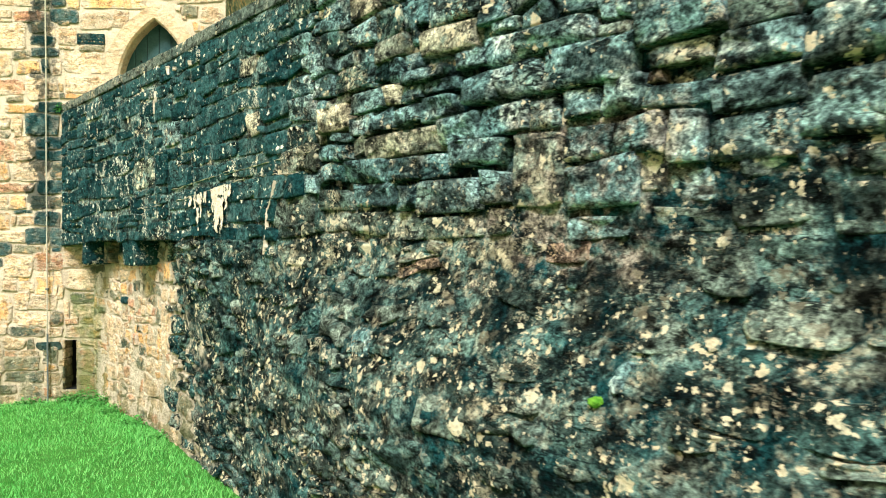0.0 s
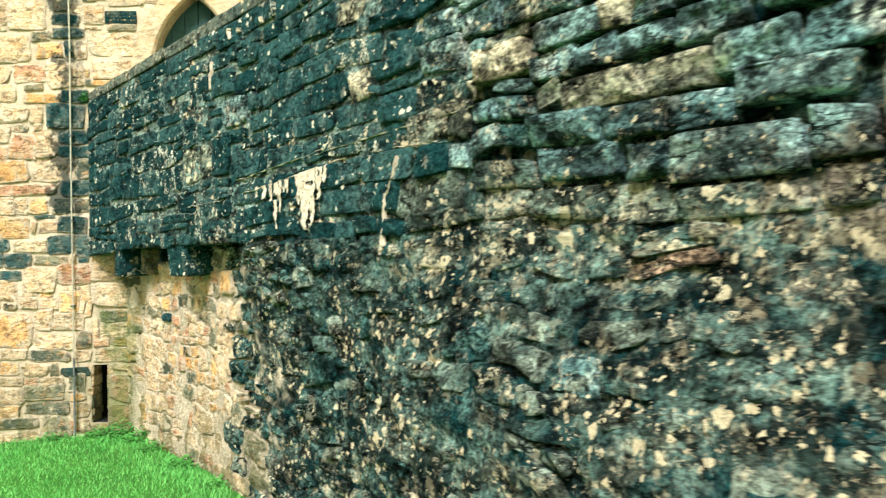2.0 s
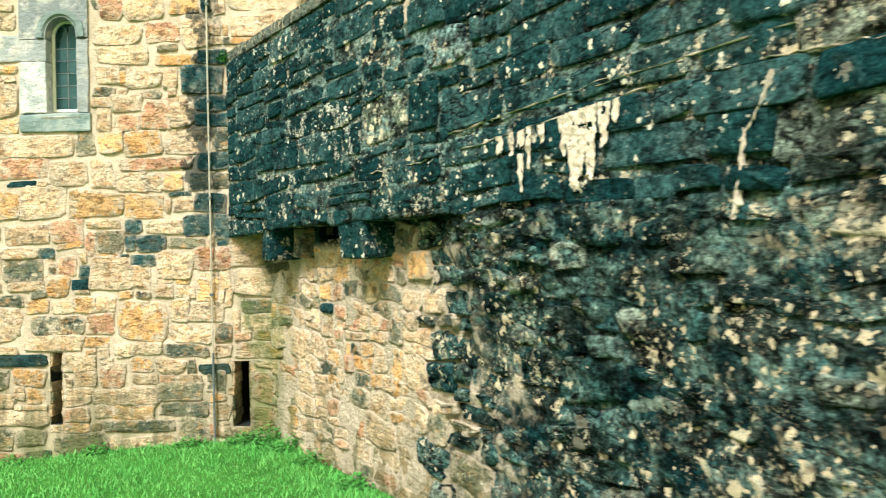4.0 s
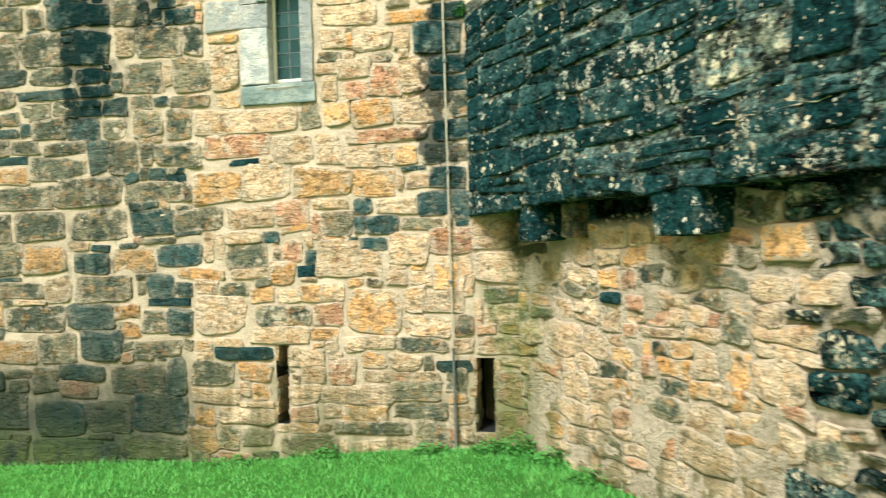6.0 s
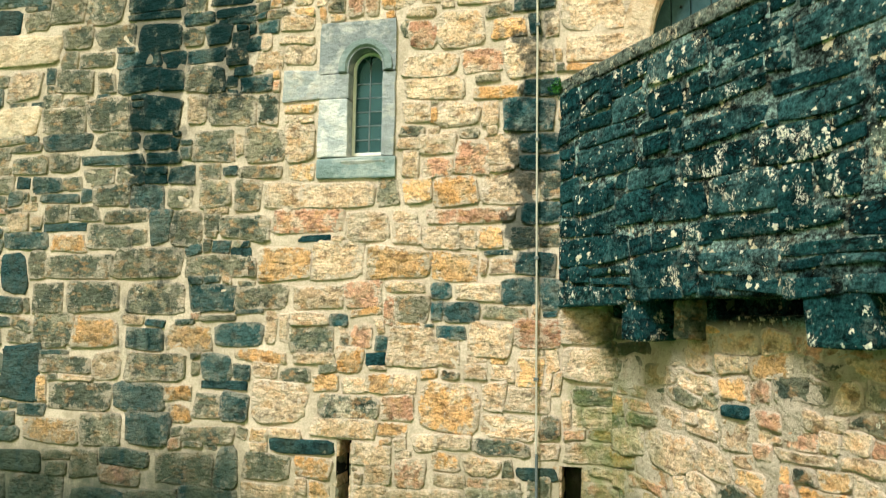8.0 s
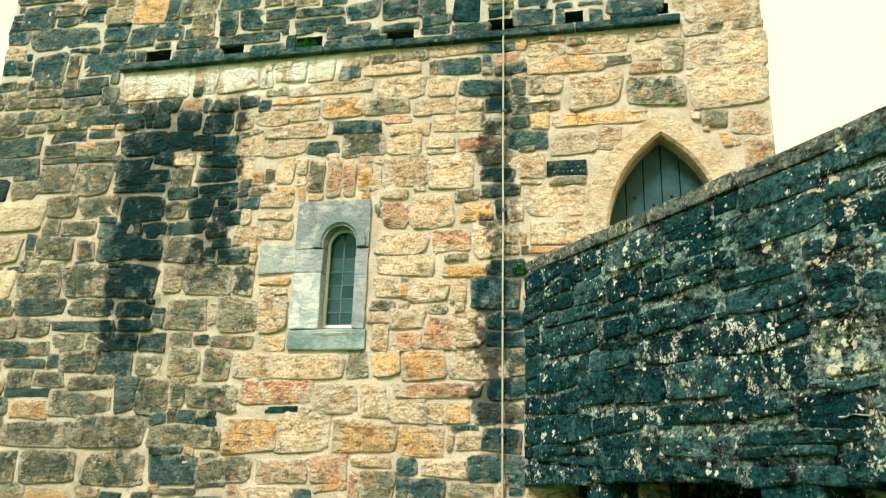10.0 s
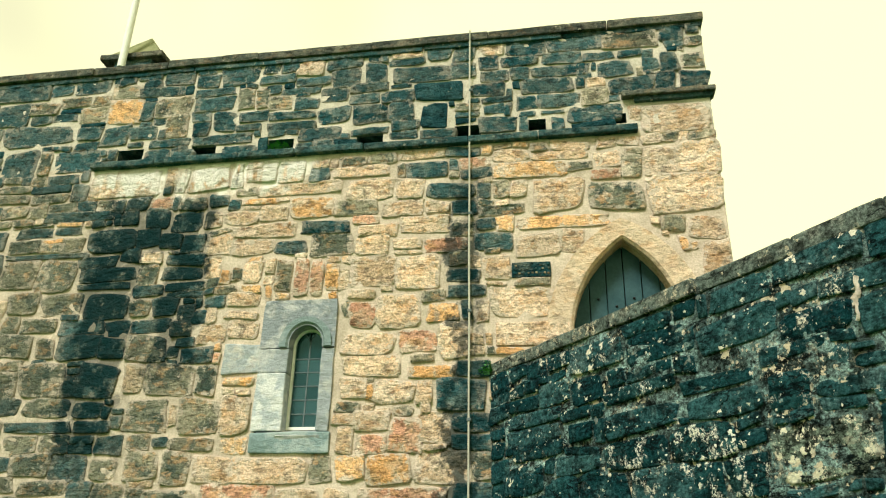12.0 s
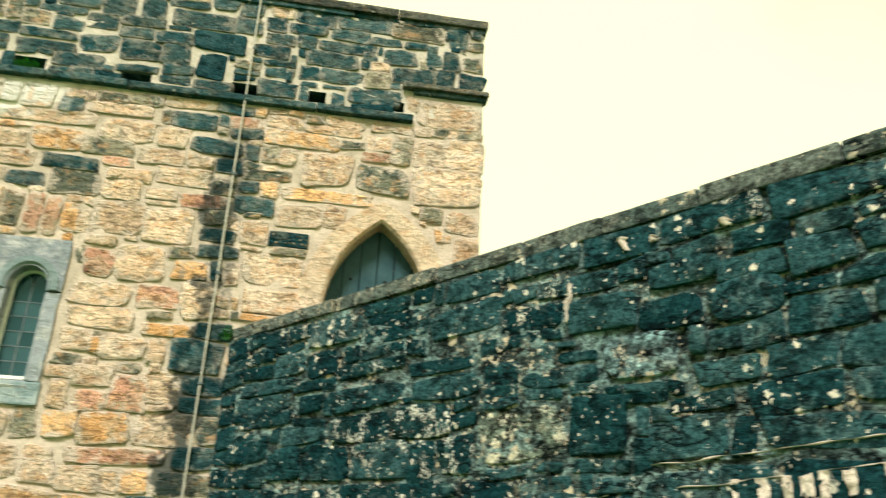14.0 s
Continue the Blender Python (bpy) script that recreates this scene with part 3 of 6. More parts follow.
# ---- ground ----
def build_ground():
    lines = [-400, -150, -60, -30, -18] + [-12 + 0.3 * i for i in range(60)] + [8, 14, 30, 60, 150, 400]
    xs = lines
    ys = [-400, -150, -60, -30, -15, -8] + [-4 + 0.3 * i for i in range(50)] + [14, 20, 35, 60, 150, 400]
    verts = [(x, y, ground_at(x, y) if abs(x) < 20 and abs(y) < 20 else -0.2) for y in ys for x in xs]
    n = len(xs)
    faces = [(j * n + i, j * n + i + 1, (j + 1) * n + i + 1, (j + 1) * n + i) for j in range(len(ys) - 1) for i in range(n - 1)]
    ob = under("ground", mesh_of("ground", verts, faces, [SOIL]))
    tagged(ob, "grassy castle ground sloping gently along the walls", "ground", kind="structure")


build_ground()

# ---- gatehouse front ----
WINDOW = (-5.47, 2.66, -4.92, 3.78)
SLITS = [(-5.285, 0.185, -5.175, 0.79), (-3.732, 0.165, -3.575, 0.705)]
DRAINS = [(-7.06, 5.185, -6.82, 5.30), (-6.36, 5.18, -6.13, 5.29), (-5.65, 5.18, -5.42, 5.295), (-4.86, 5.175, -4.63, 5.285),
          (-4.02, 5.185, -3.80, 5.295), (-3.41, 5.20, -3.27, 5.305), (-2.73, 5.21, -2.63, 5.30)]
ARCH = [(-3.15, 2.25, -2.33, 3.45)]
for i in range(12):
    lift = 0.0625 * i
    half = 0.39 + 0.526
    half = math.sqrt(half * half - lift * lift) - 0.526 + 0.03
    ARCH.append((-2.74 - half, 3.45 + lift, -2.74 + half, 3.45 + lift + 0.0625))
HOLES = [WINDOW, *ARCH, *SLITS, *DRAINS]

gate_wall = base("wall_north", -5.2, FACE + 0.3, 0, "tall rubble sandstone gatehouse wall with blackened parapet and pale mortar", "wall", "structure")


def build_face_core():
    def grid(lo, hi, cuts):
        pts = sorted({round(v, 4) for v in [*np.arange(lo, hi, 0.035), hi, *cuts]})
        return [p for i, p in enumerate(pts) if i == 0 or p in cuts or p - pts[i - 1] > 0.012]

    us = grid(LEFT_END, RIGHT_END, {v for h in HOLES for v in (h[0], h[2])})
    vs = grid(-0.6, TOP, {v for h in HOLES for v in (h[1], h[3])})
    verts = []
    for v in vs:
        for u in us:
            p = Vector((u * 7, v * 7, 0))
            verts.append(face_at(u, v, -0.004 + 0.007 * noise.fractal(p, 1.0, 2.0, 3)))
    n, faces, slots = len(us), [], []
    for j in range(len(vs) - 1):
        for i in range(n - 1):
            cu, cv = (us[i] + us[i + 1]) / 2, (vs[j] + vs[j + 1]) / 2
            if not any(h[0] < cu < h[2] and h[1] < cv < h[3] for h in HOLES):
                faces.append((j * n + i, j * n + i + 1, (j + 1) * n + i + 1, (j + 1) * n + i))
                slots.append(1 if cv > 5.14 else 0)
    seat(under("mortar_face", mesh_of("mortar_face", verts, faces, [MORTAR, PALE_MORTAR], slots)), gate_wall)
    # Window and slit reveals, and drain backs, carry their shade as near-black colour.
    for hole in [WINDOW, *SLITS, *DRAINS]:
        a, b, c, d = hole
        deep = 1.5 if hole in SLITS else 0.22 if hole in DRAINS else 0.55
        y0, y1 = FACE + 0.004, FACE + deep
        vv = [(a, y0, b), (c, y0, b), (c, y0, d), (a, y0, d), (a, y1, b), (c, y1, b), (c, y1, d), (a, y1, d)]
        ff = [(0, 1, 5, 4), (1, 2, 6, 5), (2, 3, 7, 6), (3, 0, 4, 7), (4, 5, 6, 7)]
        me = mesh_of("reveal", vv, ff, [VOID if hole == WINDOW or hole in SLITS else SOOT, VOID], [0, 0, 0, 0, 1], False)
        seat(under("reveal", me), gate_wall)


build_face_core()


def ragged_slit(hole, seed):
    """Rough stones that bite into the sides of a slit."""
    rng = random.Random(seed)
    a, b, c, d = hole
    for edge, sign in ((a, 1), (c, -1)):
        z = b - 0.02
        while z < d - 0.03:
            h = min(rng.uniform(0.06, 0.15), d - z)
            bite = rng.uniform(0.004, 0.022)
            x0, x1 = sorted((edge - sign * 0.05, edge + sign * bite))
            stuff = BUFF if rng.random() < 0.6 else DRAB
            seat(part("jamb_stone", block(x0, x1, FACE + 0.006, FACE + 0.22, z + 0.003, z + h, 0.012, 0.010, 2, seed + z), stuff, gate_wall), gate_wall)
            z += h


for k, slit in enumerate(SLITS):
    ragged_slit(slit, 90 + k)

# the tower's other sides, which close it behind
def closing(name, x0, x1, y0, y1, z0, z1, label):
    ob = part(name, block(x0, x1, y0, y1, z0, z1, 0.01, 0.004, 3, 5), DRAB, None)
    tagged(ob, label, "wall", kind="structure")


closing("wall_tower_east", RIGHT_END - 0.56, RIGHT_END - 0.005, FACE + 0.56, FACE + 5.0, -0.5, 6.1, "plain rubble side wall of the gatehouse")
closing("wall_tower_west", LEFT_END + 0.005, LEFT_END + 0.56, FACE + 0.56, FACE + 5.0, -0.5, 6.1, "plain rubble far side wall of the gatehouse")
closing("wall_tower_back", LEFT_END + 0.005, RIGHT_END - 0.005, FACE + 5.0, FACE + 5.5, -0.5, 6.1, "plain rubble back wall of the gatehouse")
ob = part("tower_roof", block(LEFT_END + 0.57, RIGHT_END - 0.57, FACE + 0.57, FACE + 4.99, 5.0, 5.12, 0.0, 0.0, 0), LEAD, None)
tagged(ob, "flat lead roof behind the parapet", "roof", kind="structure")
for side, x0 in (("return", LEFT_END + 0.002), ("return", RIGHT_END - 0.102)):
    seat(part(side, block(x0, x0 + 0.1, FACE + 0.012, FACE + 0.555, -0.5, 6.12, 0.0, 0.003, 3), DRAB, gate_wall), gate_wall)


def face_colour(rng, u, v):
    """Which stone stands here: blackened in the parapet and the run of damp, drab at the far end, warm in the middle."""
    if v > 5.13:
        soot = 0.97 if u < -2.6 else 0.62
    elif -7.35 < u < -6.05 and v > 2.8:
        soot = 0.66
    elif -7.2 < u < -6.4:
        soot = 0.52
    elif u < -5.95:
        soot = 0.32
    elif abs(u + 3.9) < 0.12 and v > 1.6:
        soot = 0.35
    else:
        soot = 0.015
    r = rng.random()
    if r < soot:
        return SLATE if rng.random() < (0.25 if v > 5.13 else 0.08) else SOOT
    r = rng.random()
    if v > 5.13:
        return DRAB if r < 0.7 else BUFF
    if u < -5.95:
        return DRAB if r < 0.72 else BUFF if r < 0.88 else ROSE if r < 0.96 else OCHRE
    return BUFF if r < 0.50 else OCHRE if r < 0.72 else ROSE if r < 0.82 else DRAB


# The stones that stand out, course by course: kind, then where each begins and ends along the wall and upwards.
FRONT_STONES = [
    (SLATE, -5.80, 0.685, -5.30, 0.78), (SLATE, -4.01, 0.60, -3.74, 0.69), (BUFF, -3.72, 0.71, -3.27, 0.88), (BUFF, -2.52, 5.10, -1.98, 5.37)]
FRONT_STONES += [
    (DRAB, -8.28, -0.27, -7.52, -0.03), (SOOT, -7.51, -0.22, -6.69, -0.00), (DRAB, -6.67, -0.14, -6.06, 0.06)]
FRONT_STONES += [
    (DRAB, -8.45, -0.02, -8.05, 0.39), (SOOT, -7.51, 0.01, -7.00, 0.33), (DRAB, -6.98, 0.06, -6.56, 0.34), (OCHRE, -6.04, -0.05, -5.81, 0.14),
    (DRAB, -5.80, -0.01, -5.60, 0.17), (DRAB, -5.58, 0.00, -5.31, 0.16), (DRAB, -5.29, -0.08, -4.77, 0.12), (DRAB, -4.84, 0.13, -4.22, 0.21),
    (DRAB, -4.21, 0.04, -3.93, 0.25)]
FRONT_STONES += [
    (DRAB, -8.03, 0.04, -7.53, 0.39), (SOOT, -6.55, 0.07, -6.05, 0.39), (BUFF, -6.02, 0.32, -5.58, 0.45), (OCHRE, -5.97, 0.16, -5.81, 0.31),
    (BUFF, -5.79, 0.18, -5.30, 0.30), (OCHRE, -4.75, 0.22, -4.38, 0.35), (DRAB, -4.34, 0.26, -3.92, 0.37), (ROSE, -3.57, 0.13, -3.26, 0.33)]
FRONT_STONES += [
    (SLATE, -8.31, 0.41, -7.75, 0.56), (DRAB, -7.48, 0.39, -7.24, 0.61), (ROSE, -7.23, 0.35, -6.84, 0.49), (SOOT, -7.23, 0.50, -6.78, 0.63),
    (DRAB, -6.75, 0.40, -6.24, 0.65), (SOOT, -6.23, 0.40, -6.04, 0.69), (DRAB, -6.01, 0.47, -5.62, 0.67), (OCHRE, -5.60, 0.50, -5.32, 0.67),
    (BUFF, -5.09, 0.50, -4.88, 0.63), (BUFF, -4.92, 0.36, -4.37, 0.49), (ROSE, -4.86, 0.50, -4.63, 0.69), (DRAB, -4.36, 0.38, -3.97, 0.52),
    (DRAB, -3.95, 0.44, -3.76, 0.62), (ROSE, -3.56, 0.34, -3.24, 0.65)]
FRONT_STONES += [
    (OCHRE, -7.96, 0.63, -7.44, 0.82), (DRAB, -7.41, 0.64, -7.03, 0.87), (SOOT, -7.01, 0.66, -6.64, 0.89), (DRAB, -6.51, 0.70, -6.09, 0.83),
    (BUFF, -5.17, 0.64, -4.88, 0.78)]
FRONT_STONES += [
    (SOOT, -8.00, 0.83, -7.75, 0.93), (OCHRE, -6.63, 0.83, -6.45, 0.98), (DRAB, -6.43, 0.86, -6.23, 1.08), (SOOT, -6.22, 0.84, -5.96, 1.08),
    (BUFF, -5.49, 0.81, -5.00, 0.93), (OCHRE, -4.99, 0.83, -4.76, 0.93), (BUFF, -4.57, 0.76, -4.33, 0.88), (BUFF, -4.26, 0.86, -3.89, 1.04),
    (DRAB, -3.87, 0.87, -3.73, 1.03)]
FRONT_STONES += [
    (SLATE, -8.15, 0.95, -7.84, 1.39), (OCHRE, -7.83, 0.95, -7.75, 1.15), (DRAB, -7.74, 0.88, -7.13, 1.12), (SOOT, -7.12, 0.90, -6.69, 1.12),
    (OCHRE, -6.68, 0.99, -6.46, 1.11), (SLATE, -6.38, 1.10, -5.99, 1.16), (BUFF, -5.94, 0.87, -5.50, 1.17), (OCHRE, -5.48, 1.12, -5.28, 1.24),
    (DRAB, -5.44, 0.94, -4.99, 1.10), (BUFF, -5.26, 1.12, -5.08, 1.22), (OCHRE, -5.07, 1.13, -4.89, 1.25), (ROSE, -4.98, 0.95, -4.73, 1.11),
    (OCHRE, -4.69, 0.89, -4.27, 1.23), (BUFF, -4.26, 1.05, -4.10, 1.22), (BUFF, -4.09, 1.05, -3.78, 1.21), (DRAB, -3.66, 1.10, -3.32, 1.22),
    (BUFF, -3.59, 0.95, -3.27, 1.09)]
FRONT_STONES += [
    (DRAB, -7.83, 1.19, -7.35, 1.30), (SOOT, -7.82, 1.31, -7.56, 1.35), (BUFF, -7.33, 1.14, -7.07, 1.35), (DRAB, -7.06, 1.13, -6.49, 1.37),
    (DRAB, -6.46, 1.19, -6.39, 1.30), (SOOT, -6.38, 1.17, -6.13, 1.37), (SOOT, -6.12, 1.18, -5.97, 1.28), (OCHRE, -6.12, 1.31, -5.70, 1.40),
    (BUFF, -5.96, 1.20, -5.76, 1.30), (DRAB, -5.74, 1.19, -5.50, 1.28), (BUFF, -5.63, 1.30, -5.31, 1.38), (OCHRE, -5.30, 1.25, -5.09, 1.43),
    (SLATE, -5.08, 1.30, -4.92, 1.40), (BUFF, -4.88, 1.13, -4.71, 1.28), (BUFF, -4.37, 1.24, -4.22, 1.34), (BUFF, -4.20, 1.23, -4.03, 1.34),
    (OCHRE, -4.01, 1.22, -3.84, 1.40), (BUFF, -3.71, 1.24, -3.20, 1.48)]
FRONT_STONES += [
    (DRAB, -7.92, 1.41, -7.54, 1.63), (OCHRE, -7.53, 1.37, -7.12, 1.61), (BUFF, -7.08, 1.56, -6.89, 1.63), (SOOT, -7.03, 1.39, -6.71, 1.55),
    (OCHRE, -6.69, 1.39, -6.30, 1.58), (SOOT, -6.28, 1.41, -5.89, 1.59), (BUFF, -5.88, 1.45, -5.78, 1.67), (BUFF, -5.76, 1.46, -5.69, 1.66),
    (DRAB, -5.68, 1.39, -5.32, 1.57), (ROSE, -5.21, 1.45, -5.04, 1.60), (SOOT, -5.02, 1.41, -4.93, 1.51), (BUFF, -4.91, 1.30, -4.57, 1.57),
    (SOOT, -4.56, 1.51, -4.37, 1.61), (BUFF, -4.56, 1.31, -4.40, 1.50), (BUFF, -4.36, 1.39, -4.05, 1.62), (ROSE, -4.03, 1.48, -3.73, 1.65)]
FRONT_STONES += [
    (DRAB, -7.95, 1.64, -7.62, 1.89), (DRAB, -7.61, 1.64, -7.09, 1.89), (DRAB, -7.06, 1.64, -6.54, 1.89), (SOOT, -6.50, 1.68, -6.12, 1.87),
    (DRAB, -6.41, 1.60, -6.10, 1.64), (DRAB, -6.11, 1.69, -5.69, 1.87), (BUFF, -5.67, 1.58, -5.38, 1.68), (BUFF, -5.66, 1.70, -5.27, 1.89),
    (SOOT, -5.36, 1.59, -5.22, 1.68), (ROSE, -5.26, 1.71, -4.96, 1.89), (ROSE, -4.95, 1.59, -4.88, 1.80), (DRAB, -4.87, 1.63, -4.63, 1.80),
    (SOOT, -4.66, 1.59, -4.59, 1.61), (SOOT, -4.61, 1.63, -4.53, 1.76), (SOOT, -4.52, 1.62, -4.29, 1.75), (DRAB, -4.26, 1.65, -3.95, 1.74),
    (BUFF, -3.71, 1.49, -3.35, 1.72)]
FRONT_STONES += [
    (SLATE, -8.25, 1.79, -7.99, 2.12), (BUFF, -4.95, 1.82, -4.65, 1.91), (SOOT, -4.61, 1.78, -4.46, 1.90), (BUFF, -4.45, 1.76, -4.12, 1.90),
    (BUFF, -4.19, 1.95, -4.03, 2.05), (SOOT, -4.11, 1.76, -3.89, 1.92), (SOOT, -3.88, 1.73, -3.69, 1.92)]
FRONT_STONES += [
    (DRAB, -7.98, 1.91, -7.82, 2.12), (DRAB, -7.81, 1.91, -7.20, 2.11), (OCHRE, -7.78, 2.12, -7.45, 2.28), (DRAB, -7.19, 1.91, -6.59, 2.14),
    (DRAB, -6.55, 1.93, -6.02, 2.08), (SOOT, -6.32, 2.10, -6.18, 2.19), (SLATE, -6.17, 2.09, -6.00, 2.14), (OCHRE, -5.95, 1.91, -5.53, 2.18),
    (BUFF, -5.51, 1.91, -5.12, 2.16), (OCHRE, -5.11, 1.92, -4.63, 2.13), (OCHRE, -4.62, 1.91, -4.26, 2.11), (SOOT, -4.24, 2.08, -4.04, 2.12),
    (DRAB, -4.08, 2.12, -3.89, 2.27), (SOOT, -4.02, 1.94, -3.75, 2.11), (DRAB, -3.88, 2.13, -3.71, 2.27)]
FRONT_STONES += [
    (BUFF, -8.24, 2.29, -8.00, 2.44), (SOOT, -8.24, 2.13, -7.80, 2.28), (BUFF, -7.99, 2.33, -7.87, 2.41), (SLATE, -7.85, 2.29, -7.45, 2.35),
    (DRAB, -7.43, 2.15, -7.03, 2.33), (DRAB, -7.30, 2.35, -6.89, 2.45), (DRAB, -7.02, 2.18, -6.89, 2.30), (SOOT, -6.88, 2.18, -6.69, 2.45),
    (DRAB, -6.68, 2.17, -6.42, 2.44), (DRAB, -6.41, 2.27, -6.28, 2.39), (DRAB, -6.26, 2.21, -5.86, 2.39), (ROSE, -5.84, 2.24, -5.28, 2.42),
    (SLATE, -5.62, 2.19, -5.37, 2.23), (BUFF, -5.27, 2.17, -4.94, 2.40), (BUFF, -4.92, 2.15, -4.70, 2.30), (BUFF, -4.91, 2.31, -4.72, 2.40),
    (BUFF, -4.68, 2.14, -4.43, 2.29), (ROSE, -4.66, 2.31, -4.02, 2.42), (BUFF, -4.42, 2.14, -4.30, 2.28), (OCHRE, -4.29, 2.13, -4.12, 2.29),
    (SOOT, -4.00, 2.29, -3.71, 2.44)]
FRONT_STONES += [
    (BUFF, -8.06, 2.45, -7.93, 2.53), (SOOT, -7.90, 2.52, -7.52, 2.59), (DRAB, -7.85, 2.36, -7.62, 2.50), (DRAB, -7.61, 2.37, -7.35, 2.48),
    (DRAB, -7.40, 2.49, -7.07, 2.64), (SOOT, -7.06, 2.45, -6.76, 2.64), (DRAB, -6.74, 2.46, -6.51, 2.62), (DRAB, -6.47, 2.46, -6.20, 2.66),
    (BUFF, -6.40, 2.41, -6.21, 2.45), (DRAB, -6.19, 2.41, -5.95, 2.66), (BUFF, -5.93, 2.44, -5.62, 2.64), (BUFF, -5.62, 2.43, -5.07, 2.61),
    (DRAB, -5.05, 2.42, -4.87, 2.63), (OCHRE, -4.85, 2.44, -4.61, 2.63), (OCHRE, -4.60, 2.43, -4.29, 2.62), (BUFF, -4.27, 2.45, -3.87, 2.64),
    (DRAB, -3.86, 2.45, -3.70, 2.64)]
FRONT_STONES += [
    (SOOT, -8.00, 2.60, -7.71, 2.73), (DRAB, -7.70, 2.60, -7.51, 2.74), (DRAB, -7.50, 2.65, -7.21, 2.80), (DRAB, -7.20, 2.66, -6.95, 2.80),
    (SOOT, -6.94, 2.72, -6.74, 2.78), (SLATE, -6.94, 2.65, -6.74, 2.71), (SOOT, -6.72, 2.63, -6.49, 2.78), (DRAB, -6.47, 2.68, -6.28, 2.79),
    (SOOT, -6.27, 2.69, -6.15, 2.76), (DRAB, -6.14, 2.67, -5.77, 2.76), (OCHRE, -5.74, 2.65, -5.52, 2.77), (ROSE, -4.69, 2.64, -4.47, 2.77),
    (ROSE, -4.46, 2.65, -4.24, 2.89), (BUFF, -4.24, 2.69, -4.02, 2.91), (SOOT, -4.01, 2.65, -3.72, 2.76)]
FRONT_STONES += [
    (DRAB, -8.20, 2.75, -7.85, 2.91), (SOOT, -7.92, 2.93, -7.44, 3.07), (DRAB, -7.83, 2.75, -7.55, 2.92), (SOOT, -7.54, 2.81, -6.96, 2.90),
    (DRAB, -7.40, 2.92, -7.02, 3.07), (SOOT, -6.97, 2.92, -6.72, 3.04), (SOOT, -6.94, 2.79, -6.62, 2.90), (DRAB, -6.54, 2.80, -6.18, 3.04),
    (BUFF, -6.17, 2.84, -6.10, 3.01), (DRAB, -6.09, 2.78, -5.78, 3.05), (BUFF, -5.77, 2.78, -5.53, 3.08), (BUFF, -4.71, 2.79, -4.47, 2.92),
    (SOOT, -4.01, 2.78, -3.70, 2.91)]
FRONT_STONES += [
    (ASHLAR, -8.38, 3.08, -7.97, 3.31), (DRAB, -7.96, 3.08, -7.52, 3.28), (DRAB, -7.11, 3.08, -6.98, 3.25), (DRAB, -6.42, 3.07, -6.01, 3.32),
    (DRAB, -5.99, 3.07, -5.81, 3.32), (BUFF, -4.85, 3.02, -4.65, 3.18), (BUFF, -4.58, 2.97, -4.29, 3.17), (BUFF, -4.28, 2.98, -4.16, 3.16),
    (SOOT, -4.15, 2.93, -3.75, 3.16)]
FRONT_STONES += [
    (SOOT, -8.07, 3.32, -7.93, 3.35), (DRAB, -7.92, 3.29, -7.76, 3.40), (DRAB, -7.75, 3.29, -7.51, 3.39), (DRAB, -7.51, 3.09, -7.12, 3.34),
    (SOOT, -6.97, 3.07, -6.64, 3.33), (BUFF, -6.59, 3.12, -6.43, 3.34), (SOOT, -6.15, 3.33, -5.87, 3.45), (BUFF, -4.84, 3.19, -4.38, 3.36),
    (OCHRE, -4.33, 3.17, -3.98, 3.27), (DRAB, -4.32, 3.29, -4.15, 3.35), (SOOT, -3.97, 3.17, -3.72, 3.30)]
FRONT_STONES += [
    (BUFF, -8.29, 3.37, -7.96, 3.63), (SOOT, -7.92, 3.49, -7.83, 3.64), (DRAB, -7.81, 3.42, -7.46, 3.60), (DRAB, -7.42, 3.40, -7.25, 3.57),
    (SOOT, -7.23, 3.37, -6.85, 3.57), (SOOT, -6.84, 3.36, -6.65, 3.55), (DRAB, -6.62, 3.36, -6.28, 3.57), (DRAB, -6.27, 3.37, -6.17, 3.46),
    (SOOT, -6.21, 3.46, -6.04, 3.54), (BUFF, -6.03, 3.48, -5.81, 3.63), (BUFF, -5.80, 3.50, -5.52, 3.66), (BUFF, -4.86, 3.37, -4.45, 3.54),
    (ROSE, -4.42, 3.36, -4.13, 3.55), (BUFF, -4.11, 3.31, -3.86, 3.58)]
FRONT_STONES += [
    (ASHLAR, -8.48, 3.66, -7.79, 3.93), (DRAB, -7.78, 3.61, -7.63, 3.75), (DRAB, -7.61, 3.61, -7.27, 3.73), (SOOT, -7.26, 3.58, -6.85, 3.71),
    (SOOT, -6.84, 3.56, -6.63, 3.69), (DRAB, -6.66, 3.70, -6.46, 3.88), (SOOT, -6.61, 3.58, -6.27, 3.69), (SOOT, -6.45, 3.72, -6.24, 3.87),
    (DRAB, -6.26, 3.55, -6.10, 3.67), (DRAB, -6.23, 3.68, -6.10, 3.82), (SOOT, -6.09, 3.65, -5.98, 3.76), (BUFF, -5.83, 3.67, -5.55, 3.73),
    (ROSE, -4.82, 3.56, -4.59, 3.78), (BUFF, -4.57, 3.56, -4.25, 3.85), (OCHRE, -4.22, 3.59, -3.95, 3.75), (SOOT, -3.94, 3.61, -3.86, 3.76),
    (BUFF, -3.84, 3.58, -3.74, 3.76), (BUFF, -3.74, 3.61, -3.24, 3.85)]
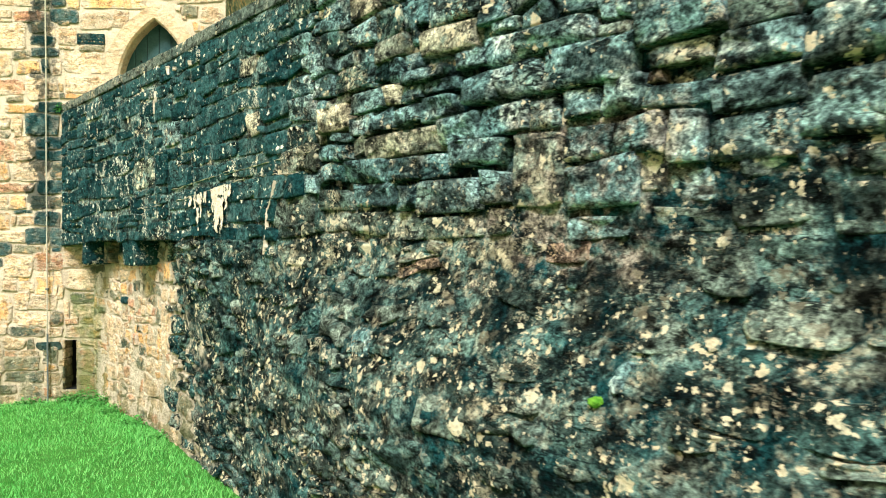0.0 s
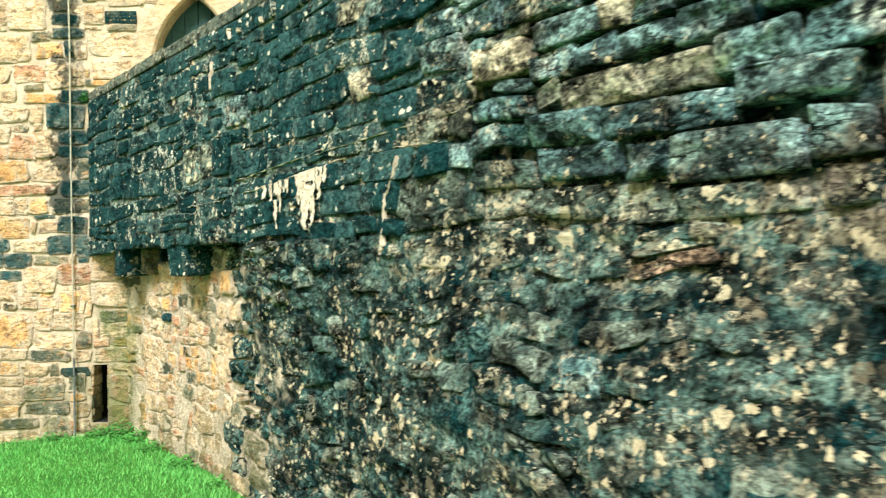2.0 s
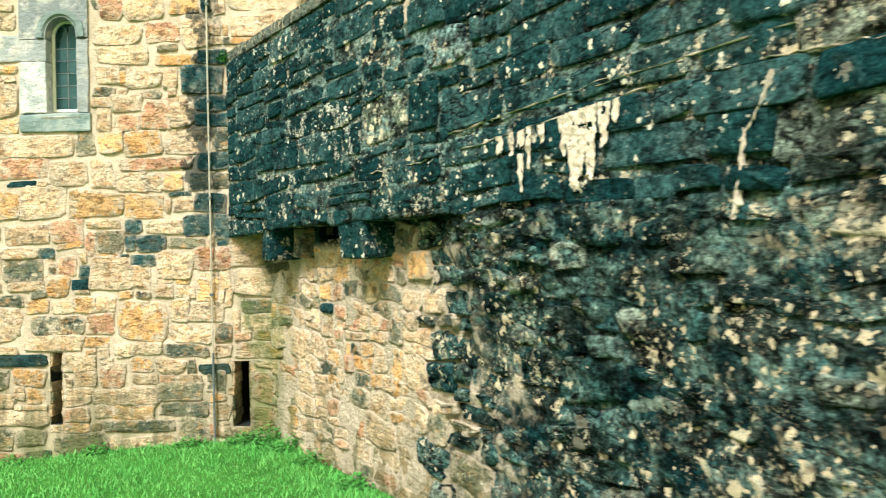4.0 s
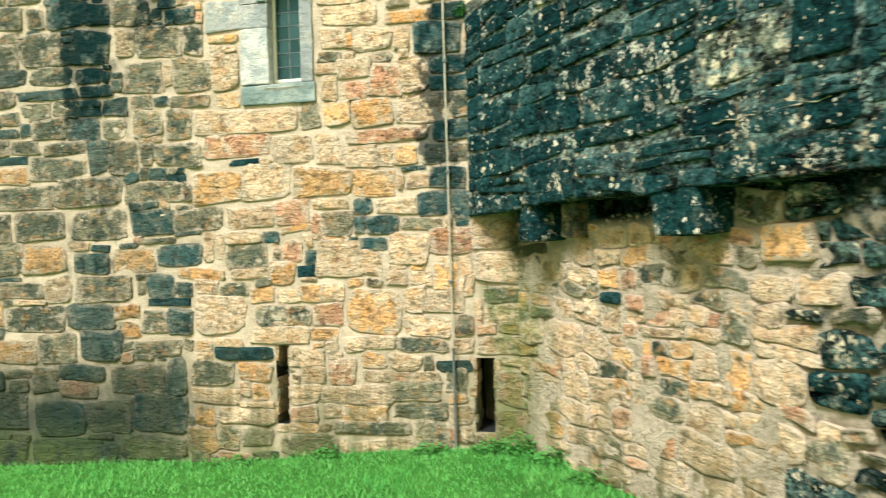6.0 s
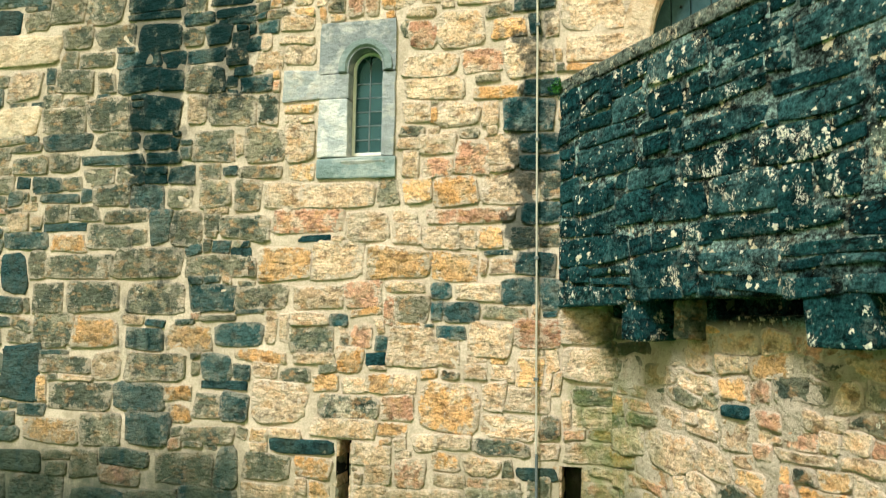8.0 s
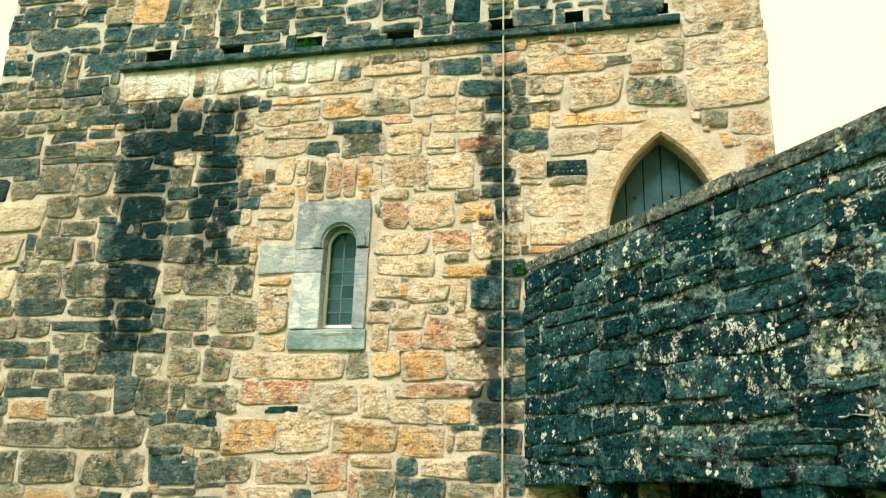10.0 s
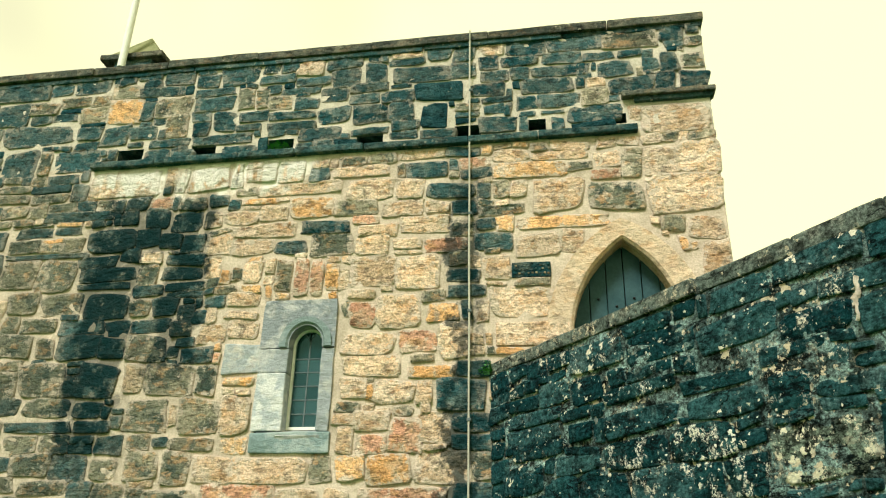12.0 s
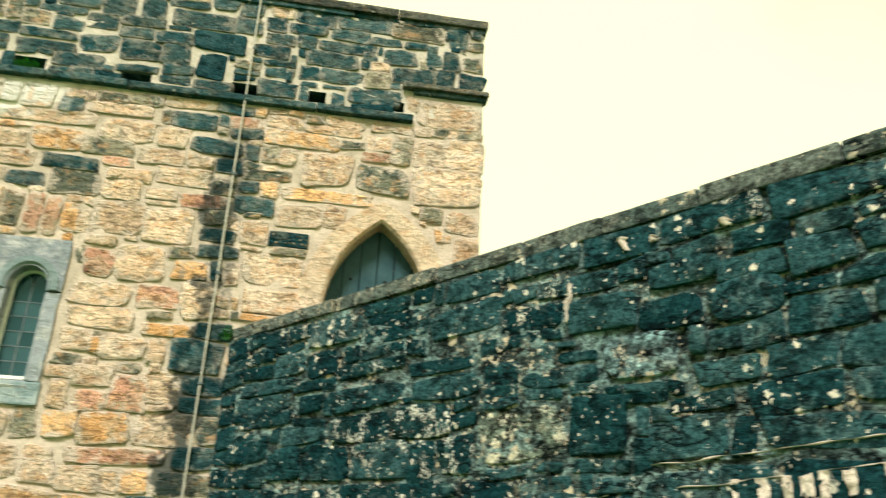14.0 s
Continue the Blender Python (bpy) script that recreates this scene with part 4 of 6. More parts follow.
FRONT_STONES += [
    (DRAB, -7.78, 3.77, -7.48, 3.97), (DRAB, -7.47, 3.76, -7.09, 3.95), (SOOT, -7.17, 3.97, -6.68, 4.02), (SOOT, -7.08, 3.72, -6.68, 3.95),
    (SOOT, -6.64, 3.89, -6.38, 3.99), (SOOT, -6.37, 3.93, -6.04, 4.00), (SOOT, -6.35, 3.87, -6.03, 3.92), (SOOT, -6.02, 3.78, -5.84, 3.87),
    (BUFF, -5.83, 3.76, -5.55, 3.88), (ROSE, -5.29, 3.84, -5.17, 4.16), (ROSE, -5.15, 3.84, -5.05, 4.15), (OCHRE, -5.04, 3.88, -4.93, 4.10),
    (BUFF, -4.92, 3.89, -4.84, 4.05), (BUFF, -4.84, 3.79, -4.61, 3.88), (DRAB, -4.24, 3.76, -4.08, 3.85), (SOOT, -4.06, 3.78, -3.75, 3.88),
    (SOOT, -4.06, 3.90, -3.80, 4.00)]
FRONT_STONES += [
    (SLATE, -8.47, 3.95, -8.19, 4.17), (DRAB, -8.18, 3.95, -7.92, 4.13), (DRAB, -7.91, 3.98, -7.57, 4.25), (DRAB, -7.56, 3.98, -7.21, 4.26),
    (SOOT, -7.18, 4.03, -6.66, 4.16), (DRAB, -6.65, 4.00, -6.45, 4.17), (SOOT, -6.43, 4.02, -6.07, 4.14), (SOOT, -6.41, 4.15, -6.08, 4.25),
    (BUFF, -6.06, 4.02, -5.90, 4.21), (DRAB, -5.82, 3.98, -5.72, 4.12), (BUFF, -5.71, 3.97, -5.56, 4.15), (BUFF, -5.54, 4.05, -5.45, 4.17),
    (DRAB, -5.44, 3.87, -5.30, 4.17), (BUFF, -4.83, 3.90, -4.46, 4.15), (BUFF, -4.45, 3.87, -4.09, 4.15), (DRAB, -4.07, 4.02, -3.88, 4.16),
    (BUFF, -3.79, 3.90, -3.59, 4.11), (BUFF, -3.52, 4.08, -3.20, 4.29), (BUFF, -2.18, 3.87, -1.99, 4.16)]
FRONT_STONES += [
    (SOOT, -8.54, 4.18, -7.93, 4.35), (SOOT, -7.91, 4.27, -7.12, 4.31), (DRAB, -7.59, 4.34, -7.39, 4.42), (DRAB, -7.38, 4.33, -7.19, 4.47),
    (SOOT, -7.20, 4.17, -6.85, 4.26), (SOOT, -6.83, 4.20, -6.65, 4.32), (BUFF, -6.64, 4.18, -6.45, 4.29), (SOOT, -6.49, 4.30, -6.29, 4.44),
    (SOOT, -6.28, 4.27, -6.08, 4.43), (BUFF, -6.07, 4.22, -5.87, 4.41), (BUFF, -5.84, 4.22, -5.48, 4.36), (SOOT, -5.47, 4.21, -5.21, 4.33),
    (DRAB, -5.20, 4.17, -4.82, 4.36), (BUFF, -4.81, 4.16, -4.52, 4.32), (BUFF, -4.79, 4.32, -4.45, 4.42), (BUFF, -4.50, 4.20, -4.25, 4.31),
    (ROSE, -4.24, 4.17, -3.90, 4.28), (DRAB, -4.04, 4.30, -3.84, 4.42), (SOOT, -3.85, 4.16, -3.55, 4.29), (SOOT, -3.83, 4.32, -3.69, 4.42),
    (OCHRE, -3.68, 4.31, -3.55, 4.43), (OCHRE, -3.53, 4.30, -2.82, 4.42), (BUFF, -3.19, 4.12, -3.02, 4.29)]
FRONT_STONES += [
    (DRAB, -2.45, 4.24, -2.26, 4.38), (BUFF, -2.25, 4.17, -1.99, 4.36)]
FRONT_STONES += [
    (SOOT, -8.50, 4.36, -7.92, 4.55), (DRAB, -7.93, 4.57, -7.53, 4.60), (DRAB, -7.91, 4.34, -7.60, 4.46), (SOOT, -7.86, 4.48, -7.50, 4.56),
    (SOOT, -7.49, 4.48, -7.24, 4.56), (SOOT, -7.16, 4.32, -6.72, 4.53), (SOOT, -6.71, 4.33, -6.50, 4.51), (SOOT, -6.65, 4.52, -6.44, 4.68),
    (SOOT, -6.43, 4.45, -6.12, 4.64), (BUFF, -6.11, 4.48, -5.96, 4.63), (BUFF, -5.94, 4.49, -5.64, 4.62), (BUFF, -5.85, 4.37, -5.30, 4.48),
    (BUFF, -5.63, 4.50, -5.38, 4.65), (OCHRE, -5.37, 4.51, -5.00, 4.69), (SOOT, -5.28, 4.37, -4.86, 4.49), (DRAB, -4.99, 4.52, -4.63, 4.65),
    (ROSE, -4.85, 4.43, -4.62, 4.50), (BUFF, -4.60, 4.49, -4.27, 4.63), (BUFF, -4.44, 4.33, -4.07, 4.48), (BUFF, -4.25, 4.49, -4.05, 4.61),
    (SOOT, -4.03, 4.48, -3.84, 4.60), (DRAB, -3.83, 4.45, -3.45, 4.54), (DRAB, -2.98, 4.44, -2.55, 4.69)]
FRONT_STONES += [
    (BUFF, -2.53, 4.39, -1.99, 4.71)]
FRONT_STONES += [
    (SOOT, -7.63, 4.61, -6.96, 4.70), (SOOT, -5.92, 4.63, -5.82, 4.72), (DRAB, -5.89, 4.76, -5.69, 4.84), (OCHRE, -5.81, 4.67, -5.48, 4.72),
    (BUFF, -5.68, 4.73, -4.94, 4.85), (BUFF, -4.91, 4.66, -4.51, 4.86), (BUFF, -4.50, 4.64, -4.27, 4.82), (SOOT, -4.25, 4.62, -3.84, 4.76),
    (SOOT, -3.83, 4.61, -3.71, 4.75), (DRAB, -3.70, 4.59, -3.58, 4.76), (BUFF, -3.57, 4.58, -3.44, 4.76), (BUFF, -3.43, 4.45, -3.00, 4.77),
    (ROSE, -2.93, 4.70, -2.71, 4.80)]
FRONT_STONES += [
    (BUFF, -7.25, 4.84, -6.57, 5.07), (BUFF, -6.56, 4.88, -6.34, 5.07), (OCHRE, -6.33, 4.84, -5.95, 5.06), (DRAB, -5.93, 4.85, -5.83, 4.99),
    (BUFF, -5.82, 4.88, -5.53, 5.00), (BUFF, -5.52, 4.86, -5.29, 5.03), (SOOT, -5.24, 4.86, -5.06, 5.00), (BUFF, -5.05, 4.87, -4.56, 4.97),
    (SOOT, -4.42, 4.83, -4.07, 4.95), (OCHRE, -3.71, 4.78, -3.13, 4.91), (BUFF, -3.70, 4.92, -3.41, 5.03), (BUFF, -3.40, 4.91, -2.95, 4.99),
    (BUFF, -2.91, 4.81, -2.71, 4.95), (DRAB, -2.69, 4.72, -2.54, 4.90), (BUFF, -2.52, 4.72, -2.27, 4.97), (BUFF, -2.25, 4.72, -1.96, 4.99)]
FRONT_STONES += [
    (SOOT, -8.20, 5.08, -7.85, 5.36), (DRAB, -7.83, 5.09, -7.72, 5.34), (SOOT, -7.68, 5.12, -7.23, 5.32), (SOOT, -6.80, 5.18, -6.55, 5.28),
    (SOOT, -6.77, 5.30, -6.38, 5.38), (SOOT, -6.54, 5.17, -6.34, 5.25), (SOOT, -6.37, 5.28, -5.80, 5.38), (SOOT, -6.08, 5.16, -5.76, 5.26),
    (SOOT, -5.38, 5.26, -5.00, 5.37), (SOOT, -4.92, 5.28, -4.57, 5.34), (SOOT, -4.57, 5.20, -4.34, 5.28), (SOOT, -4.56, 5.29, -4.32, 5.38),
    (SOOT, -4.32, 5.19, -4.00, 5.28), (SOOT, -3.83, 5.20, -3.49, 5.36), (SOOT, -3.31, 5.35, -3.11, 5.38), (SOOT, -3.10, 5.25, -2.64, 5.40),
    (BUFF, -2.61, 5.22, -2.52, 5.36)]
FRONT_STONES += [
    (SOOT, -8.29, 5.40, -7.55, 5.64), (SOOT, -7.53, 5.42, -7.27, 5.58), (SOOT, -7.26, 5.36, -7.00, 5.56), (SOOT, -6.99, 5.39, -6.71, 5.53),
    (SOOT, -6.77, 5.54, -6.66, 5.62), (DRAB, -6.64, 5.39, -6.42, 5.61), (SOOT, -6.40, 5.54, -6.22, 5.63), (SOOT, -6.39, 5.40, -6.22, 5.52),
    (SOOT, -6.21, 5.40, -5.98, 5.61), (SOOT, -5.97, 5.40, -5.73, 5.47), (SOOT, -5.95, 5.49, -5.68, 5.59), (SOOT, -5.67, 5.38, -5.22, 5.46),
    (SOOT, -5.67, 5.48, -5.25, 5.57), (SOOT, -5.21, 5.41, -4.92, 5.58), (SOOT, -4.89, 5.38, -4.59, 5.57), (SOOT, -4.58, 5.39, -4.36, 5.57),
    (SLATE, -4.31, 5.30, -4.08, 5.55), (DRAB, -4.02, 5.44, -3.81, 5.51), (SOOT, -4.02, 5.38, -3.81, 5.43), (SOOT, -3.80, 5.50, -3.54, 5.55),
    (SOOT, -3.78, 5.39, -3.60, 5.48), (SOOT, -3.52, 5.39, -3.35, 5.54), (SOOT, -3.34, 5.41, -2.98, 5.53)]
FRONT_STONES += [
    (DRAB, -2.97, 5.41, -2.77, 5.56), (SOOT, -2.76, 5.48, -2.38, 5.63), (SOOT, -2.37, 5.50, -2.21, 5.65), (SOOT, -2.20, 5.49, -1.96, 5.65)]
FRONT_STONES += [
    (SOOT, -8.41, 5.65, -8.08, 5.88), (SOOT, -8.03, 5.65, -7.81, 5.74), (SOOT, -7.80, 5.66, -7.56, 5.74), (DRAB, -7.51, 5.63, -7.26, 5.79),
    (OCHRE, -7.26, 5.57, -6.92, 5.84), (SOOT, -6.91, 5.58, -6.79, 5.80), (DRAB, -6.77, 5.62, -6.43, 5.83), (SOOT, -6.40, 5.64, -6.02, 5.78),
    (DRAB, -6.00, 5.63, -5.82, 5.84), (DRAB, -5.81, 5.63, -5.70, 5.86), (DRAB, -5.69, 5.60, -5.47, 5.74), (SOOT, -5.58, 5.75, -5.22, 5.81),
    (SOOT, -5.45, 5.58, -5.20, 5.70), (SOOT, -5.19, 5.65, -4.96, 5.78), (SOOT, -4.95, 5.60, -4.67, 5.70), (SOOT, -4.95, 5.71, -4.60, 5.80),
    (SOOT, -4.66, 5.59, -4.37, 5.70), (SOOT, -4.59, 5.72, -4.40, 5.76), (SLATE, -4.36, 5.56, -3.96, 5.73), (SOOT, -3.91, 5.57, -3.60, 5.70),
    (SOOT, -3.81, 5.71, -3.56, 5.82), (SOOT, -3.55, 5.70, -3.39, 5.82), (SOOT, -3.48, 5.55, -3.03, 5.69)]
FRONT_STONES += [
    (SOOT, -3.37, 5.72, -2.89, 5.81), (SOOT, -3.01, 5.58, -2.94, 5.66), (SOOT, -3.00, 5.67, -2.88, 5.71), (BUFF, -2.93, 5.58, -2.77, 5.66),
    (SOOT, -2.83, 5.67, -2.54, 5.83), (SOOT, -2.47, 5.68, -2.34, 5.82), (SOOT, -2.33, 5.66, -2.18, 5.85), (DRAB, -2.17, 5.68, -1.98, 5.83)]
FRONT_STONES += [
    (DRAB, -8.07, 5.76, -7.77, 5.88), (DRAB, -7.75, 5.80, -7.45, 5.93), (DRAB, -7.43, 5.81, -7.26, 5.92), (DRAB, -7.25, 5.85, -6.97, 6.01),
    (SOOT, -6.96, 5.85, -6.52, 5.94), (SOOT, -6.42, 5.79, -6.02, 5.89), (SOOT, -6.41, 5.90, -6.19, 6.03), (SOOT, -5.79, 5.88, -5.46, 5.98),
    (SOOT, -5.45, 5.82, -5.12, 5.92), (SOOT, -5.11, 5.80, -4.86, 5.95), (SOOT, -4.82, 5.81, -4.62, 6.01), (SOOT, -4.61, 5.94, -4.28, 6.03),
    (SOOT, -4.58, 5.77, -4.06, 5.92), (SOOT, -4.05, 5.78, -3.85, 5.94), (SOOT, -3.83, 5.84, -3.65, 5.98), (SOOT, -3.63, 5.84, -3.31, 5.94),
    (SOOT, -3.29, 5.83, -2.96, 5.94), (SOOT, -2.95, 5.84, -2.69, 5.91), (SOOT, -2.66, 5.85, -2.47, 5.91), (SOOT, -2.28, 5.90, -2.12, 5.97),
    (DRAB, -2.11, 5.89, -1.98, 6.00)]
FRONT_STONES += [
    (SOOT, -8.49, 5.90, -7.89, 6.12), (SOOT, -7.88, 5.94, -7.67, 6.10), (SOOT, -7.66, 5.94, -7.26, 6.08), (SOOT, -7.00, 6.03, -6.75, 6.15),
    (SOOT, -6.73, 5.95, -6.42, 6.09), (SOOT, -6.18, 5.90, -5.82, 6.14), (SOOT, -5.77, 6.00, -5.62, 6.15), (SOOT, -5.61, 5.99, -5.46, 6.16),
    (BUFF, -5.45, 5.93, -5.20, 6.13), (SOOT, -5.18, 5.96, -4.84, 6.11), (BUFF, -4.59, 6.04, -4.29, 6.17), (SOOT, -4.27, 5.97, -4.06, 6.13),
    (SOOT, -4.04, 5.95, -3.85, 6.12), (BUFF, -3.82, 5.99, -3.61, 6.14), (SOOT, -3.60, 5.95, -3.25, 6.15), (SOOT, -3.24, 5.95, -2.79, 6.14),
    (DRAB, -2.78, 5.92, -2.33, 6.11), (SOOT, -2.30, 5.98, -2.12, 6.11)]
FACE_MATS = [BUFF, OCHRE, ROSE, DRAB, SOOT, SLATE, ASHLAR]


SHOULDERS = []
for i in range(9):
    lift = 0.105 * i
    half = math.sqrt(max(0.0, 1.012 ** 2 - lift ** 2)) - 0.432
    SHOULDERS.append((-2.74 - half, 3.45 + lift, -2.74 + half, 3.45 + lift + 0.105))


def face_stones():
    rng = random.Random(11)
    keys = [(k[1:], k[0]) for k in FRONT_STONES]
    blocked = [(-5.51, 2.63, -4.89, 3.81), (-5.78, 3.22, -5.44, 3.48), (-3.31, 2.2, -2.12, 3.45), *SHOULDERS, (-3.70, 3.385, -3.12, 3.585),
               (-7.27, 5.08, -2.55, 5.175), (-2.66, 5.38, -1.9, 5.48), (-3.57, 3.915, -3.27, 4.045), *SLITS, *DRAINS]
    holes = blocked + [k[0] for k in keys]
    cells = courses(rng, LEFT_END - 0.008, RIGHT_END + 0.010, -0.5, 0.95, (0.09, 0.15), (0.14, 0.40), holes, 0.06)
    cells += courses(rng, LEFT_END - 0.008, RIGHT_END + 0.010, 0.95, 5.09, (0.12, 0.22), (0.16, 0.40), holes, 0.06)
    cells += courses(rng, LEFT_END - 0.008, RIGHT_END + 0.010, 5.17, TOP, (0.11, 0.21), (0.14, 0.36), holes, 0.06)
    out = [(rect, mat, stone(rng, rect, face_at, (-0.007, 0.000), (0.003, 0.014), 22, (1.0, 0.98, 0.90, 0.5), 0.010, 0.012, (4.0, 12.0))) for rect, mat in keys]
    for rect in cells:
        u, v = (rect[0] + rect[2]) / 2, (rect[1] + rect[3]) / 2
        mat = face_colour(rng, u, v)
        if u < -3.2 or v > 3.1:
            thin = v > 5.13
            out.append((rect, mat, stone(rng, rect, face_at, (-0.001, 0.006) if not thin else (0.001, 0.008), (0.004, 0.016))))
    return out


face_pieces = lay(face_stones(), gate_wall, "gatehouse", lambda r: -7.4 < r[0] and r[2] < -3.25 and 0.1 < r[1] < 3.3, FACE_MATS)
for o in list(gate_wall.children):
    if o.name.startswith("gatehouse"):
        seat(o, gate_wall)


# string course, corner cap and coping
def run_of_blocks(name, parent, x0, x1, y0, y1, z0, z1, length, mat, seed, bevel=0.012, rough=0.006):
    rng, x = random.Random(seed), x0
    while x < x1 - 0.02:
        w = min(rng.uniform(*length), x1 - x)
        if x1 - (x + w) < length[0] * 0.5:
            w = x1 - x
        dz = rng.uniform(-0.006, 0.006)
        seat(part(name, block(x + 0.003, x + w - 0.003, y0 + rng.uniform(-0.006, 0.006), y1, z0 + dz, z1 + dz, bevel, rough, 3, seed + x), mat, parent), parent)
        x += w


string_course = base("string_course", -4.9, FACE, 5.1, "blackened projecting stone string course below the parapet", "trim", "structure")
run_of_blocks("ledge_stone", string_course, -7.27, -2.55, FACE - 0.055, FACE + 0.05, 5.105, 5.165, (0.5, 0.95), SOOT, 3)
corner_cap = base("corner_cap", -2.3, FACE, 5.4, "dark moulded stone cap on the corner pier", "trim", "structure")
run_of_blocks("cap_stone", corner_cap, -2.66, -1.925, FACE - 0.06, FACE + 0.1, 5.43, 5.475, (0.7, 0.8), FACE_COPING, 4)
run_of_blocks("cap_stone", corner_cap, -2.56, -1.95, FACE - 0.035, FACE + 0.1, 5.385, 5.428, (0.6, 0.7), SOOT, 5)
coping = base("parapet_coping", -5.2, FACE, 6.13, "dark grey weathered coping stones on the parapet", "coping", "structure")
run_of_blocks("coping_stone", coping, LEFT_END - 0.03, RIGHT_END + 0.03, FACE - 0.045, FACE + 0.55, 6.135, 6.215, (0.6, 1.2), FACE_COPING, 6)
run_of_blocks("coping_bed", coping, LEFT_END - 0.01, RIGHT_END + 0.01, FACE - 0.02, FACE + 0.5, 6.085, 6.132, (0.9, 1.6), SOOT, 7)

# impost block and iron-dark grating stone by the doorway
impost = base("impost_block", -3.4, FACE, 3.39, "smooth buff impost block beside the doorway arch", "stone", "structure")
seat(part("impost_stone", block(-3.69, -3.14, FACE - 0.022, FACE + 0.1, 3.395, 3.575, 0.016, 0.010, 4, 2), BUFF, impost), impost)
grating = base("vent_grating", -3.42, FACE, 3.92, "dark pierced stone vent set in the wall", "vent")
seat(part("vent_frame", block(-3.565, -3.275, FACE - 0.012, FACE + 0.06, 3.92, 4.04, 0.008, 0.004, 3, 4), SOOT, grating), grating)
rng = random.Random(17)
for i in range(9):
    for k in range(3):
        x, z = -3.545 + i * 0.03 + rng.uniform(-0.008, 0.008), 3.94 + k * 0.033 + rng.uniform(-0.006, 0.006)
        seat(part("vent_stud", block(x, x + 0.016, FACE - 0.020, FACE - 0.006, z, z + 0.014, 0.003, 0.001, 0), DRAB if rng.random() < 0.35 else SOOT, grating), grating)


# ---- window ----
def arch_outline(cx, half, spring, rise, z0, steps=14, pointed=True):
    """Points of an arched opening, from foot to foot, over the arch."""
    pts = [(cx - half, z0)]
    if pointed:
        c = (rise * rise - half * half) / (2 * half)
        r = half + c
        top = math.atan2(rise, c)
        pts += [(cx + c - r * math.cos(top * i / steps), spring + r * math.sin(top * i / steps)) for i in range(steps + 1)]
        pts += [(cx - c + r * math.cos(top * i / steps), spring + r * math.sin(top * i / steps)) for i in range(steps - 1, -1, -1)]
    else:
        pts += [(cx - half * math.cos(math.pi * i / (2 * steps)), spring + rise * math.sin(math.pi * i / (2 * steps))) for i in range(2 * steps + 1)]
    return pts + [(cx + half, z0)]


def arch_band(inner, outer, y_front, y_back, chamfer=0.0):
    """A solid band between two outlines of equal length, with its inner edge cut back by chamfer."""
    bm = bmesh.new()
    rows = []
    for (a, b), (c, d) in zip(inner, outer):
        ax, az = a + (c - a) * 0.0, b + (d - b) * 0.0
        f = chamfer / max(1e-6, math.hypot(c - a, d - b))
        mx, mz = a + (c - a) * min(f, 0.9), b + (d - b) * min(f, 0.9)
        rows.append([bm.verts.new(p) for p in ((c, y_back, d), (c, y_front, d), (mx, y_front, mz), (ax, y_front + chamfer, az), (ax, y_back, az))])
    for r, q in zip(rows, rows[1:]):
        for k in range(4):
            bm.faces.new((r[k], r[k + 1], q[k + 1], q[k]))
    bm.faces.new(rows[0][::-1]), bm.faces.new(rows[-1])
    bmesh.ops.recalc_face_normals(bm, faces=bm.faces)
    return bm


def roughen(bm, amount, scale=9.0):
    for v in bm.verts:
        v.co += amount * Vector((noise.noise(v.co * scale), noise.noise(v.co * scale + Vector((5, 0, 0))), noise.noise(v.co * scale + Vector((0, 5, 0)))))
    return bm


WX, WHALF, WSPRING, WFOOT = -5.135, 0.13, 3.46, 2.80
window = base("window_1", WX, FACE, 2.66, "narrow round-headed leaded window in a blue-grey granite surround", "window", "structure")


